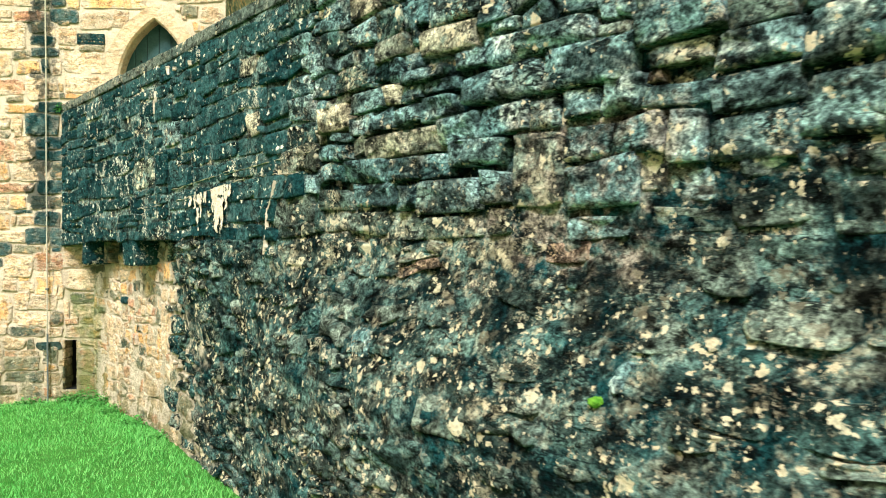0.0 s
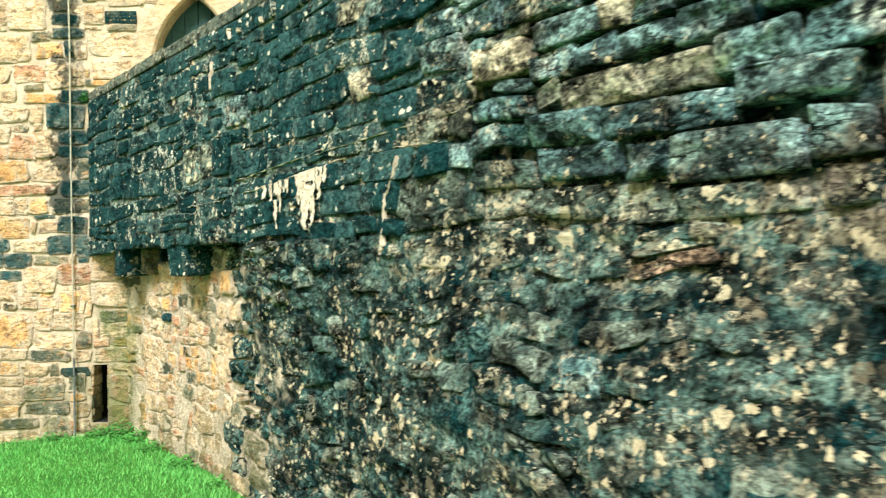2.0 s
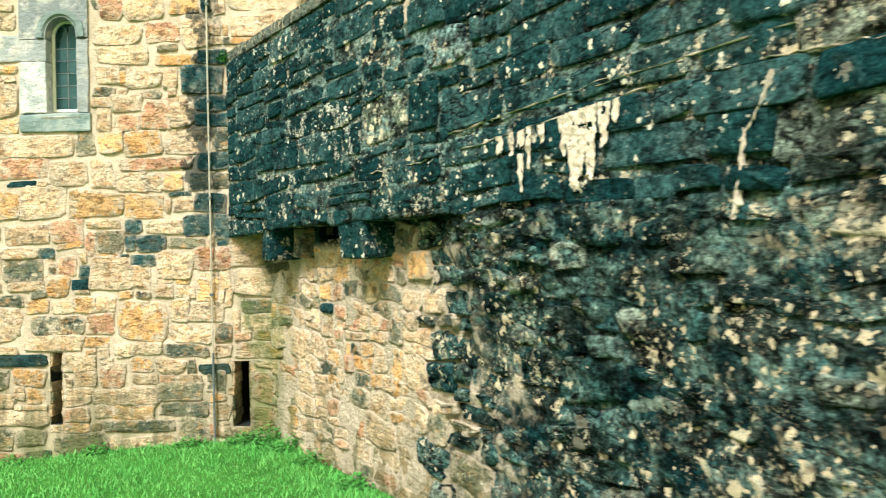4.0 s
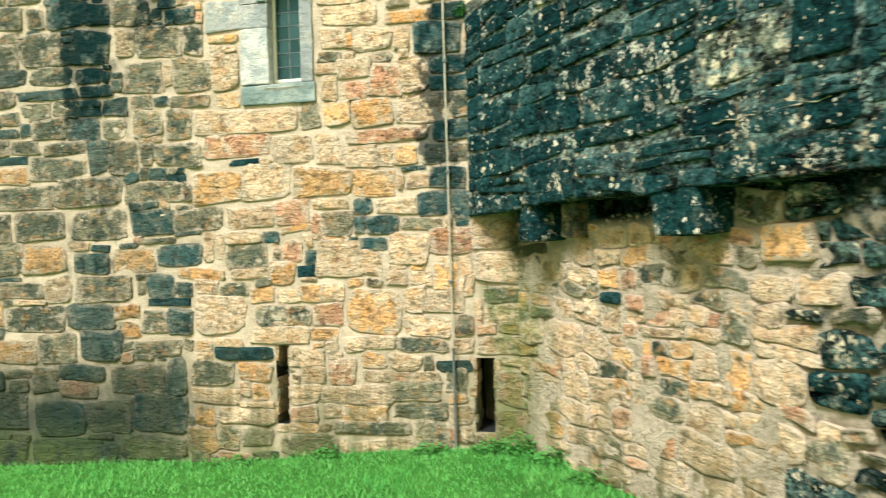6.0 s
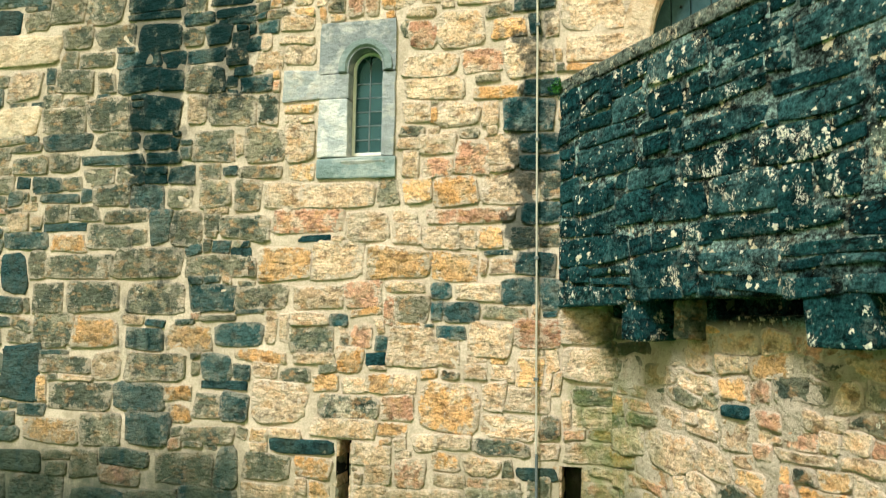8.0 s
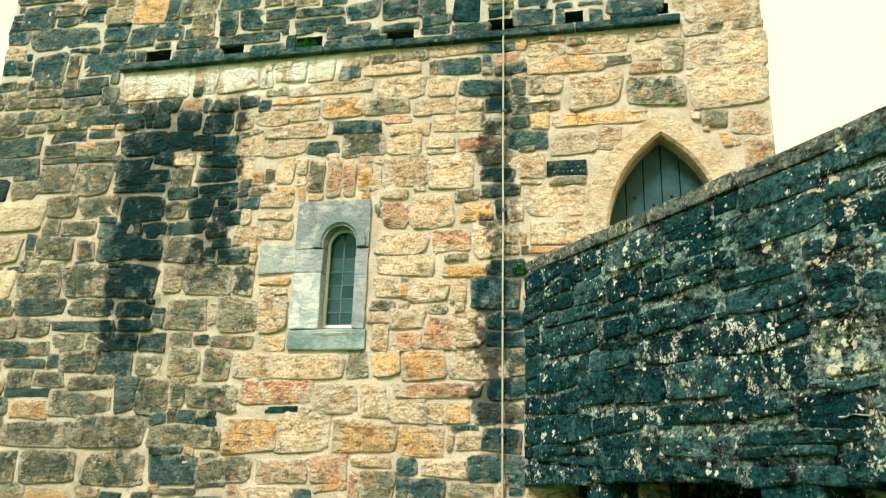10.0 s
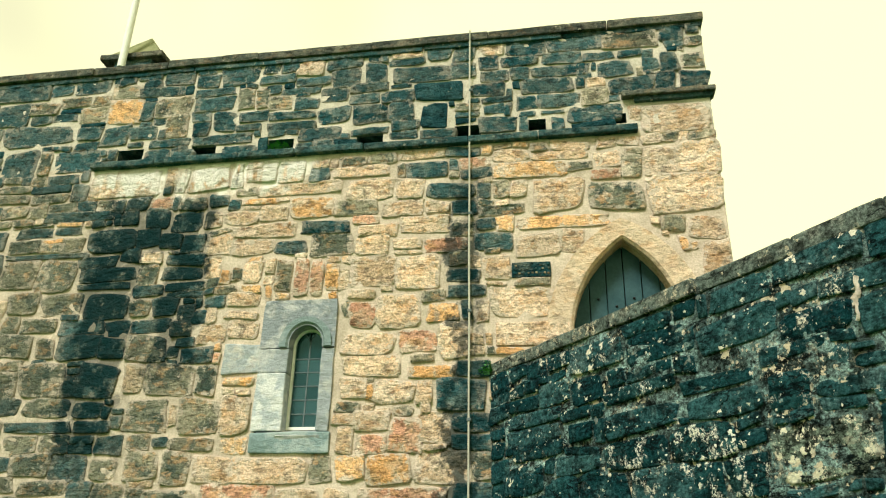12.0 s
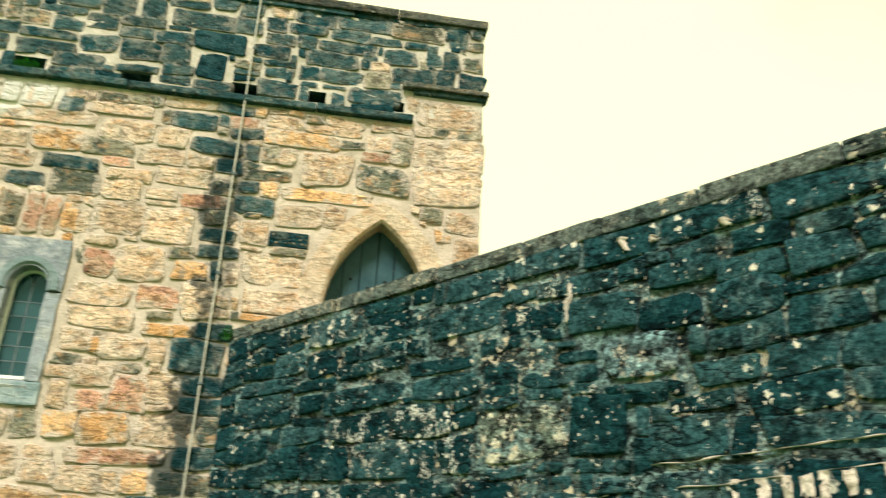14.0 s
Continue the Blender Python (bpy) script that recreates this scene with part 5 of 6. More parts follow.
def build_window():
    def hang(ob):
        return seat(ob, window)

    # head stone: cut round the arch
    inner = arch_outline(WX, WHALF, WSPRING, 0.14, 3.425, 10, False)
    top = 3.805
    outer = []
    for i, (x, z) in enumerate(inner):
        t = i / (len(inner) - 1)
        if t < 0.22:
            outer.append((-5.495, 3.425 + (top - 3.425) * t / 0.22))
        elif t > 0.78:
            outer.append((-4.905, 3.425 + (top - 3.425) * (1 - t) / 0.22))
        else:
            outer.append((-5.495 + (t - 0.22) / 0.56 * 0.59, top))
    hang(part("head_stone", roughen(arch_band(inner, outer, FACE - 0.018, FACE + 0.16), 0.004), GRANITE, window))
    ring_in = arch_outline(WX, WHALF + 0.002, WSPRING, 0.142, 3.43, 10, False)
    ring_out = arch_outline(WX, WHALF + 0.075, WSPRING, 0.205, 3.43, 10, False)
    hang(part("arch_roll", roughen(arch_band(ring_in, ring_out, FACE - 0.034, FACE - 0.01, 0.022), 0.002), GRANITE_DARK, window))
    for x0, x1, z0, z1, seed in ((-5.495, -5.265, 3.235, 3.42, 1), (-5.495, -5.265, 2.80, 3.23, 2), (-5.005, -4.905, 2.80, 3.42, 3)):
        hang(part("jamb_stone", block(x0, x1, FACE - 0.018, FACE + 0.16, z0, z1, 0.010, 0.007, 4, seed), GRANITE, window))
    hang(part("jamb_ear", block(-5.79, -5.490, FACE - 0.016, FACE + 0.08, 3.235, 3.465, 0.014, 0.016, 4, 7), GRANITE_STAINED, window, "rough blue-grey granite ear of the jamb"))
    hang(part("sill_stone", block(-5.495, -4.89, FACE - 0.020, FACE + 0.16, 2.645, 2.795, 0.012, 0.012, 4, 9), GRANITE_DARK, window, "tooled dark granite sill"))
    slope = bmesh.new()
    ring = [slope.verts.new(p) for p in ((-5.30, FACE - 0.03, 2.765), (-4.965, FACE - 0.03, 2.765), (-5.005, FACE + 0.10, 2.825), (-5.265, FACE + 0.10, 2.825),
                                         (-5.30, FACE - 0.018, 2.74), (-4.965, FACE - 0.018, 2.74), (-5.005, FACE + 0.10, 2.74), (-5.265, FACE + 0.10, 2.74))]
    for f in ((0, 1, 2, 3), (4, 5, 1, 0), (5, 6, 2, 1), (7, 4, 0, 3), (6, 7, 3, 2)):
        slope.faces.new([ring[i] for i in f])
    bmesh.ops.recalc_face_normals(slope, faces=slope.faces)
    hang(part("weathered_sill", slope, GRANITE, window))
    # casement
    y = FACE + 0.085
    frame_out = arch_outline(WX, WHALF - 0.002, WSPRING, 0.135, 2.825, 10, False)
    frame_in = arch_outline(WX, WHALF - 0.021, WSPRING, 0.116, 2.825, 10, False)
    casement = hang(part("window_frame", arch_band(frame_in, frame_out, y - 0.006, y + 0.03), WHITE, window, "thin cream-white casement frame"))

    def inside(ob):
        ob.parent, ob.matrix_parent_inverse = casement, Matrix.Identity(4)
        return ob

    inside(part("bottom_rail", block(WX - WHALF + 0.004, WX + WHALF - 0.004, y - 0.003, y + 0.03, 2.822, 2.846, 0.002, 0, 0), WHITE, window))
    inside(part("mullion", block(WX - 0.005, WX + 0.005, y + 0.008, y + 0.02, 2.838, 3.47, 0.001, 0, 0), LEAD, window))
    for i in range(5):
        z = 2.838 + (i + 1) * 0.105
        inside(part("glazing_bar", block(WX - WHALF + 0.016, WX + WHALF - 0.016, y + 0.009, y + 0.019, z - 0.004, z + 0.004, 0.001, 0, 0), LEAD, window))
    for sgn in (-1, 1):
        arc = [(WX + sgn * (0.112 - 0.112 * math.cos(a)), y + 0.014, 3.465 + 0.112 * math.sin(a)) for a in np.linspace(0.0, 1.2, 7)]
        inside(part("tracery_bar", rod(arc, 0.004, 6), LEAD, window))
    for i in range(6):
        z0, z1 = 2.84 + i * 0.105, 2.84 + (i + 1) * 0.105 - 0.004
        for sgn in (-1, 1):
            x0, x1 = sorted((WX + sgn * 0.005, WX + sgn * (WHALF - 0.016)))
            bm = bmesh.new()
            if i < 5:
                c = [(x0, z0), (x1, z0), (x1, z1), (x0, z1)]
            else:
                c = [(x0, z0), (x1, z0)] + [(WX + sgn * 0.112 * math.cos(a), WSPRING + 0.118 * math.sin(a)) for a in np.linspace(0.1, 1.52, 7)][:: 1 if sgn > 0 else -1]
                if sgn < 0:
                    c = [(x0, z0), (x1, z0)] + [(WX - 0.112 * math.cos(a), WSPRING + 0.118 * math.sin(a)) for a in np.linspace(1.52, 0.1, 7)]
            skew = random.Random(i * 2 + sgn).uniform(-0.003, 0.003)
            front = [bm.verts.new((x, y + 0.012 + skew * (x - WX) / 0.1, z)) for x, z in c]
            rear = [bm.verts.new((x, y + 0.016 + skew * (x - WX) / 0.1, z)) for x, z in c]
            bm.faces.new(front), bm.faces.new(rear[::-1])
            for k in range(len(c)):
                bm.faces.new((front[k], rear[k], rear[(k + 1) % len(c)], front[(k + 1) % len(c)]))
            bmesh.ops.recalc_face_normals(bm, faces=bm.faces)
            pane = inside(part("pane", bm, GLASS, window))
            pane.visible_shadow = False


build_window()

# ---- doorway ----
DX, DHALF, DSPRING, DRISE = -2.74, 0.39, 3.45, 0.75
doorway = base("door_surround", DX, FACE, 2.2, "pointed arch surround of smooth buff ashlar with chamfered edge", "door surround", "structure")


def build_doorway():
    steps = 14
    inner = arch_outline(DX, DHALF, DSPRING, DRISE, 2.25, steps)
    outer = arch_outline(DX, DHALF + 0.19, DSPRING, DRISE + 0.165, 2.25, steps)
    outer = [(min(x, -2.10), z) for x, z in outer]
    cuts = [0, 1, 8, steps + 1, 2 * steps - 6, 2 * steps + 1, len(inner) - 1]
    for i, j in zip(cuts, cuts[1:]):
        seat(part("arch_stone", roughen(arch_band(inner[i:j + 1], outer[i:j + 1], FACE - 0.022, FACE + 0.2, 0.022), 0.003, 5.0), ASHLAR, doorway), doorway)


build_doorway()
door = base("door_1", DX, FACE + 0.2, 2.26, "closed dark blue-grey boarded oak door with iron studs", "door", "structure")
for i in range(6):
    w = 2 * DHALF / 6
    x0 = DX - DHALF + i * w
    board = seat(part("plank", block(x0 + 0.003, x0 + w - 0.003, FACE + 0.155, FACE + 0.195, 2.255, 4.2, 0.005, 0.002, 3, i), OAK, door), door)
    for z in (2.75, 3.35, 3.72):
        zz = z + (0.06 if i % 2 else 0.0)
        if zz < 4.0 - 0.9 * abs(x0 + w / 2 - DX):
            bm = bmesh.new()
            bmesh.ops.create_uvsphere(bm, u_segments=8, v_segments=5, radius=0.011)
            bmesh.ops.translate(bm, verts=bm.verts, vec=(x0 + w / 2, FACE + 0.153, zz))
            nail = part("stud", bm, IRON, board, "", True)
            nail.matrix_parent_inverse = Matrix.Identity(4)

# ---- things on the roofline ----
turret = base("turret_cap", -7.175, 8.8, 6.2, "small pyramid stone cap with green algae on a square pier", "turret", "structure")
seat(part("pier", block(-7.36, -6.98, FACE + 0.07, FACE + 0.5, 6.215, 6.36, 0.01, 0.004, 1), SOOT, turret), turret)
seat(part("cap_slab", block(-7.50, -6.86, FACE + 0.03, FACE + 0.60, 6.36, 6.42, 0.012, 0.006, 3), FACE_COPING, turret), turret)
bm = bmesh.new()
foot = [bm.verts.new(p) for p in ((-7.46, FACE + 0.06, 6.42), (-6.90, FACE + 0.06, 6.42), (-6.90, FACE + 0.57, 6.42), (-7.46, FACE + 0.57, 6.42))]
tip = bm.verts.new((-7.18, FACE + 0.3, 6.80))
bm.faces.new(foot[::-1])
for k in range(4):
    bm.faces.new((foot[k], foot[(k + 1) % 4], tip))
bmesh.ops.subdivide_edges(bm, edges=bm.edges[:], cuts=2, use_grid_fill=True)
seat(part("pyramid", roughen(bm, 0.006), plain("mossy_stone", (0.16, 0.17, 0.07), (0.24, 0.23, 0.11), 9.0, 0.9, 0.6, 0.012), turret), turret)
flagpole = base("flagpole", -7.22, FACE - 0.015, 6.2, "cream painted flagpole standing at the parapet", "flagpole")
seat(part("pole", rod([(-7.22, FACE - 0.015, 6.212), (-7.22, FACE - 0.015, 8.0), (-7.22, FACE - 0.015, 10.5)], 0.036, 12), WHITE, flagpole, "", True), flagpole)

# ---- lightning cable ----
cable = base("lightning_cable", -3.885, FACE, 0, "thin pale cable clipped down the whole wall", "cable")
rng = random.Random(3)
pts = [(-3.892 + 0.006 * noise.noise(Vector((0, 0, z * 1.3))) + 0.003 * (6.2 - z), FACE - 0.040 - 0.004 * noise.noise(Vector((4, 0, z * 2))), z) for z in np.arange(0.74, 6.30, 0.12)]
pts[-1] = (-3.89, FACE - 0.062, 6.22)
seat(part("strand", rod(pts, 0.0075, 6), CABLE, cable, "", True), cable)
for z in (1.25, 2.05, 2.85, 3.65, 4.45, 5.6):
    seat(part("clip", block(-3.895, -3.865, FACE - 0.052, FACE - 0.0, z, z + 0.022, 0.004, 0.0, 0), LEAD, cable), cable)
seat(part("guard_tube", rod([(-3.872, FACE - 0.04, -0.2), (-3.872, FACE - 0.04, 0.3), (-3.874, FACE - 0.04, 0.78)], 0.010, 8), LEAD, cable, "dull grey guard tube", True), cable)

# ---- long blackened wall ----
long_wall = base("wall_east", CORNER.x + ALONG.x * 5, CORNER.y + ALONG.y * 5, 0, "long blackened rubble wall crusted with cream lichen, overhanging on corbels at the corner", "wall", "structure")
S_END = 11.0


def skewed(bm):
    """Turns a block built in (along, out, up) into the world beside the long wall."""
    for v in bm.verts:
        s, f, z = v.co
        v.co = (CORNER.x + ALONG.x * s + OUT.x * f, CORNER.y + ALONG.y * s + OUT.y * f, z)
    bmesh.ops.recalc_face_normals(bm, faces=bm.faces)
    return bm


def build_wall_core():
    ss = [*np.arange(-0.55, 4.0, 0.03), *np.arange(4.0, 8.7, 0.014), *np.arange(8.7, S_END, 0.04)]
    low = [*np.arange(-0.45, 0.4, 0.03), *np.arange(0.4, SOFFIT, 0.015), SOFFIT]
    high = [*np.arange(SOFFIT + 0.001, 2.7, 0.018), *np.arange(2.7, WALL_TOP, 0.03), WALL_TOP]
    verts = []
    for z, lower in [(z, True) for z in low] + [(z, False) for z in high]:
        for s in ss:
            p = Vector((s, z, 1.0 if lower else 1.3))
            rough = 1.0 if (lower and s > 3.0) else 0.8 if lower else 0.45
            e = 0.020 * noise.fractal(p * 5.5, 0.85, 2.1, 5) * rough + 0.016 * noise.noise(p * 1.8)
            if lower and s > 3.2:
                q = Vector((s * 4.2, z * 8.5, 4))
                e += 0.034 * (0.32 - abs(noise.noise(q))) + 0.016 * (0.3 - abs(noise.noise(q * 2.7)))
            elif not lower and s > 5.2:
                e -= 0.034 * min(1.0, (s - 5.2) * 2, max(0.0, (z - (1.85 if s < 6.95 else 2.2)) * 6))
            verts.append(wall_at(s, z, e - 0.004, lower))
    n, rows = len(ss), len(low) + len(high)
    faces = [(j * n + i, j * n + i + 1, (j + 1) * n + i + 1, (j + 1) * n + i) for j in range(rows - 1) for i in range(n - 1)]
    seat(under("wall_core", mesh_of("wall_core", verts, faces, [CORE])), long_wall)
    # the end, closed back to the fill
    tip, strip = [], []
    for j in range(rows):
        x, y, z = verts[j * n + n - 1]
        back = -0.36
        tip += [(x, y, z), (CORNER.x + ALONG.x * S_END + OUT.x * back, CORNER.y + ALONG.y * S_END + OUT.y * back, z)]
        if j:
            strip.append((2 * j - 2, 2 * j - 1, 2 * j + 1, 2 * j))
    seat(under("wall_end", mesh_of("wall_end", tip, strip, [CORE])), long_wall)
    # the fill behind the face
    for s0, s1, f1, z0, z1 in ((-0.5, S_END, -0.12, SOFFIT + 0.02, WALL_TOP), (-0.5, 2.3, -0.36, -0.45, SLOT - 0.02), (2.302, S_END, -0.36, -0.45, SOFFIT + 0.018)):
        seat(part("wall_fill", skewed(block(s0, s1, -0.60, f1, z0, z1, 0.0, 0.003, 4)), BLACK, long_wall), long_wall)


build_wall_core()


rng, s, k = random.Random(8), -0.02, 0
wall_coping = base("wall_coping", CORNER.x + ALONG.x * 5, CORNER.y + ALONG.y * 5, WALL_TOP, "uneven grey coping slabs spotted with lichen along the wall top", "coping", "structure")
while s < S_END:
    w = rng.uniform(0.35, 0.85)
    dz = rng.uniform(-0.003, 0.003)
    f = between(TOP_OFF, s + 0.3) + 0.012 + rng.uniform(-0.004, 0.005)
    seat(part("coping_slab", skewed(block(s + 0.004, s + w - 0.004, -0.60, f, WALL_TOP + 0.004, 3.262 + dz, 0.012, 0.005, 3, k)), COPING, wall_coping), wall_coping)
    s, k = s + w, k + 1
ob = part("walkway", skewed(block(-0.02, S_END, -2.3, -0.63, 1.95, 2.2, 0.01, 0.004, 4)), DRAB, None)
tagged(ob, "stone wall walk behind the long wall leading to the door", "walkway", kind="structure")
ob = part("walkway_support", skewed(block(-0.02, S_END, -2.3, -1.9, -0.45, 1.945, 0.01, 0.004, 4)), DRAB, None)
tagged(ob, "plain masonry carrying the wall walk", "wall", kind="structure")

for s0, s1, z0, f, seed in ((0.645, 0.86, 1.545, -0.035, 1), (1.96, 2.28, 1.56, -0.055, 2)):
    corbel = base("corbel", CORNER.x + ALONG.x * s0 - 0.05, CORNER.y + ALONG.y * s0, z0, "blackened stone corbel carrying the overhanging wall", "corbel", "structure", "corbels under the overhang")
    bm = skewed(block(s0, s1, -0.56, f, z0, SOFFIT + 0.02, 0.022, 0.016, 4, seed))
    seat(part("corbel_stone", bm, BLACK if seed == 1 else LICHEN, corbel), corbel)
corbel = base("corbel", CORNER.x + ALONG.x * 1.15 - 0.1, CORNER.y + ALONG.y * 1.15, 1.5, "grey-buff inner corbel stone set back under the overhang", "corbel", "structure", "corbels under the overhang")
seat(part("corbel_stone", skewed(block(0.95, 1.10, -0.56, -0.17, 1.56, SOFFIT - 0.004, 0.02, 0.012, 4, 3)), DRAB, corbel), corbel)

LONG_STONES = [
    (SPECKLED, 2.29, 2.22, 2.79, 2.45), (BLACK, 2.82, 2.22, 3.09, 2.46), (BLOCK, 8.09, 2.24, 8.36, 2.39), (BLOCK, 8.07, 2.01, 8.36, 2.22)]
LONG_STONES += [
    (LICHEN, -0.05, 1.74, 0.72, 1.86), (BLACK, 0.76, 1.85, 1.32, 2.04), (MID, 1.33, 1.89, 1.85, 2.01), (LICHEN, 1.86, 1.95, 2.52, 2.01),
    (LICHEN, 2.40, 1.81, 3.10, 1.94), (BLOCK, 5.80, 1.94, 6.17, 2.05), (BLOCK, 6.18, 1.92, 6.35, 2.03), (BLOCK, 6.36, 1.88, 6.75, 2.03),
    (BLOCK, 6.76, 1.91, 6.92, 2.05), (BLOCK, 7.21, 1.87, 7.53, 2.05)]
LONG_STONES += [
    (BLACK, 0.02, 2.00, 0.75, 2.18), (LICHEN, 1.22, 2.06, 2.19, 2.16), (MID, 2.55, 1.95, 2.85, 2.09), (BLACK, 2.86, 1.95, 3.11, 2.09),
    (BLOCK, 5.77, 2.05, 6.08, 2.17), (BLOCK, 6.08, 2.05, 6.33, 2.17), (BLOCK, 6.33, 2.04, 6.55, 2.16), (BLOCK, 6.56, 2.07, 6.89, 2.19),
    (RUBBLE, 6.93, 1.91, 7.20, 2.17), (BLOCK, 7.21, 2.06, 7.42, 2.19), (BLOCK, 7.43, 2.05, 7.64, 2.18), (BLOCK, 7.65, 2.00, 7.80, 2.18),
    (BLOCK, 7.81, 2.00, 8.08, 2.13)]
LONG_STONES += [
    (BLACK, 0.64, 2.20, 0.96, 2.40), (BLACK, 0.97, 2.18, 1.40, 2.36), (MID, 1.41, 2.19, 1.84, 2.36), (LICHEN, 1.85, 2.17, 2.04, 2.36),
    (LICHEN, 2.05, 2.17, 2.28, 2.36), (MID, 3.18, 2.18, 3.51, 2.34), (BLACK, 3.28, 2.36, 3.55, 2.42), (BLOCK, 5.77, 2.29, 5.98, 2.41),
    (CREAM, 5.91, 2.17, 6.24, 2.28), (BLOCK, 5.99, 2.29, 6.17, 2.39), (BLOCK, 6.18, 2.30, 6.37, 2.39), (CREAM, 6.24, 2.17, 6.50, 2.29),
    (BLOCK, 6.37, 2.30, 6.59, 2.40), (BLOCK, 6.51, 2.19, 6.75, 2.30), (BLOCK, 6.64, 2.33, 6.86, 2.45), (BLOCK, 6.76, 2.19, 7.03, 2.31),
    (BLOCK, 6.87, 2.32, 7.10, 2.46), (BLOCK, 7.04, 2.18, 7.18, 2.31), (BLOCK, 7.11, 2.32, 7.52, 2.46), (BLOCK, 7.21, 2.20, 7.38, 2.31),
    (BLOCK, 7.39, 2.20, 7.56, 2.32), (RUST, 7.57, 2.27, 7.63, 2.32), (BLOCK, 7.57, 2.19, 7.80, 2.26)]
LONG_STONES += [
    (CREAM, 7.58, 2.32, 7.80, 2.39), (BLOCK, 7.80, 2.27, 8.09, 2.39), (BLOCK, 7.81, 2.14, 8.09, 2.26)]
LONG_STONES += [
    (BLACK, 0.28, 2.52, 0.84, 2.63), (MID, 0.74, 2.41, 1.16, 2.51), (LICHEN, 1.21, 2.38, 1.70, 2.54), (LICHEN, 1.72, 2.37, 2.12, 2.53),
    (BLACK, 2.13, 2.39, 2.29, 2.46), (BLACK, 2.34, 2.51, 2.57, 2.68), (MID, 2.58, 2.52, 2.99, 2.60), (BLOCK, 3.01, 2.51, 3.35, 2.69),
    (LICHEN, 3.09, 2.41, 3.28, 2.46), (CREAM, 5.47, 2.34, 5.76, 2.47), (BLOCK, 5.77, 2.41, 6.09, 2.51), (CREAM, 6.09, 2.40, 6.22, 2.50),
    (BLOCK, 6.23, 2.48, 6.52, 2.54), (BLOCK, 6.39, 2.41, 6.63, 2.47), (BLOCK, 6.59, 2.48, 6.78, 2.56), (BLOCK, 6.79, 2.46, 6.98, 2.58),
    (BLOCK, 6.98, 2.46, 7.34, 2.56), (BLOCK, 7.52, 2.40, 7.84, 2.52)]
LONG_STONES += [
    (MID, 0.20, 2.63, 0.81, 2.73), (MID, 0.24, 2.74, 0.82, 2.83), (LICHEN, 1.22, 2.74, 1.80, 2.82), (MID, 1.22, 2.56, 1.79, 2.68),
    (BLACK, 1.81, 2.68, 2.27, 2.75), (MID, 1.85, 2.54, 2.32, 2.66), (BLACK, 2.76, 2.61, 2.98, 2.67), (BLACK, 3.18, 2.70, 3.46, 2.83),
    (MID, 3.47, 2.68, 3.78, 2.84), (CREAM, 6.00, 2.62, 6.24, 2.72), (CREAM, 6.35, 2.57, 6.73, 2.70)]
LONG_STONES += [
    (MID, 0.60, 2.83, 0.90, 2.97), (BLACK, 1.43, 2.90, 1.98, 3.07), (MID, 1.99, 2.84, 2.43, 3.00), (BLACK, 2.44, 2.79, 2.81, 2.91),
    (MID, 2.65, 2.92, 3.08, 3.02), (MID, 2.82, 2.74, 3.17, 2.90), (MID, 3.22, 2.85, 3.53, 2.97)]
LONG_STONES += [
    (MID, 0.94, 2.95, 1.42, 3.13)]
LOW_KEYS = [(RUST, 7.11, 1.68, 7.34, 1.77), (SLATE, 1.20, 1.16, 1.42, 1.25), (ROSE, 1.46, 1.14, 1.62, 1.24), (OCHRE, 2.46, 1.42, 2.80, 1.60), (ROSE, 1.42, 0.98, 1.55, 1.08), (ROSE, 1.58, 0.78, 1.70, 0.92)]
WALL_MATS = [BLACK, CRUSTED, LICHEN, MID, BLOCK, RUBBLE, CREAM, RUST, SPECKLED, BUFF, OCHRE, ROSE, DRAB, SOOT, SLATE]


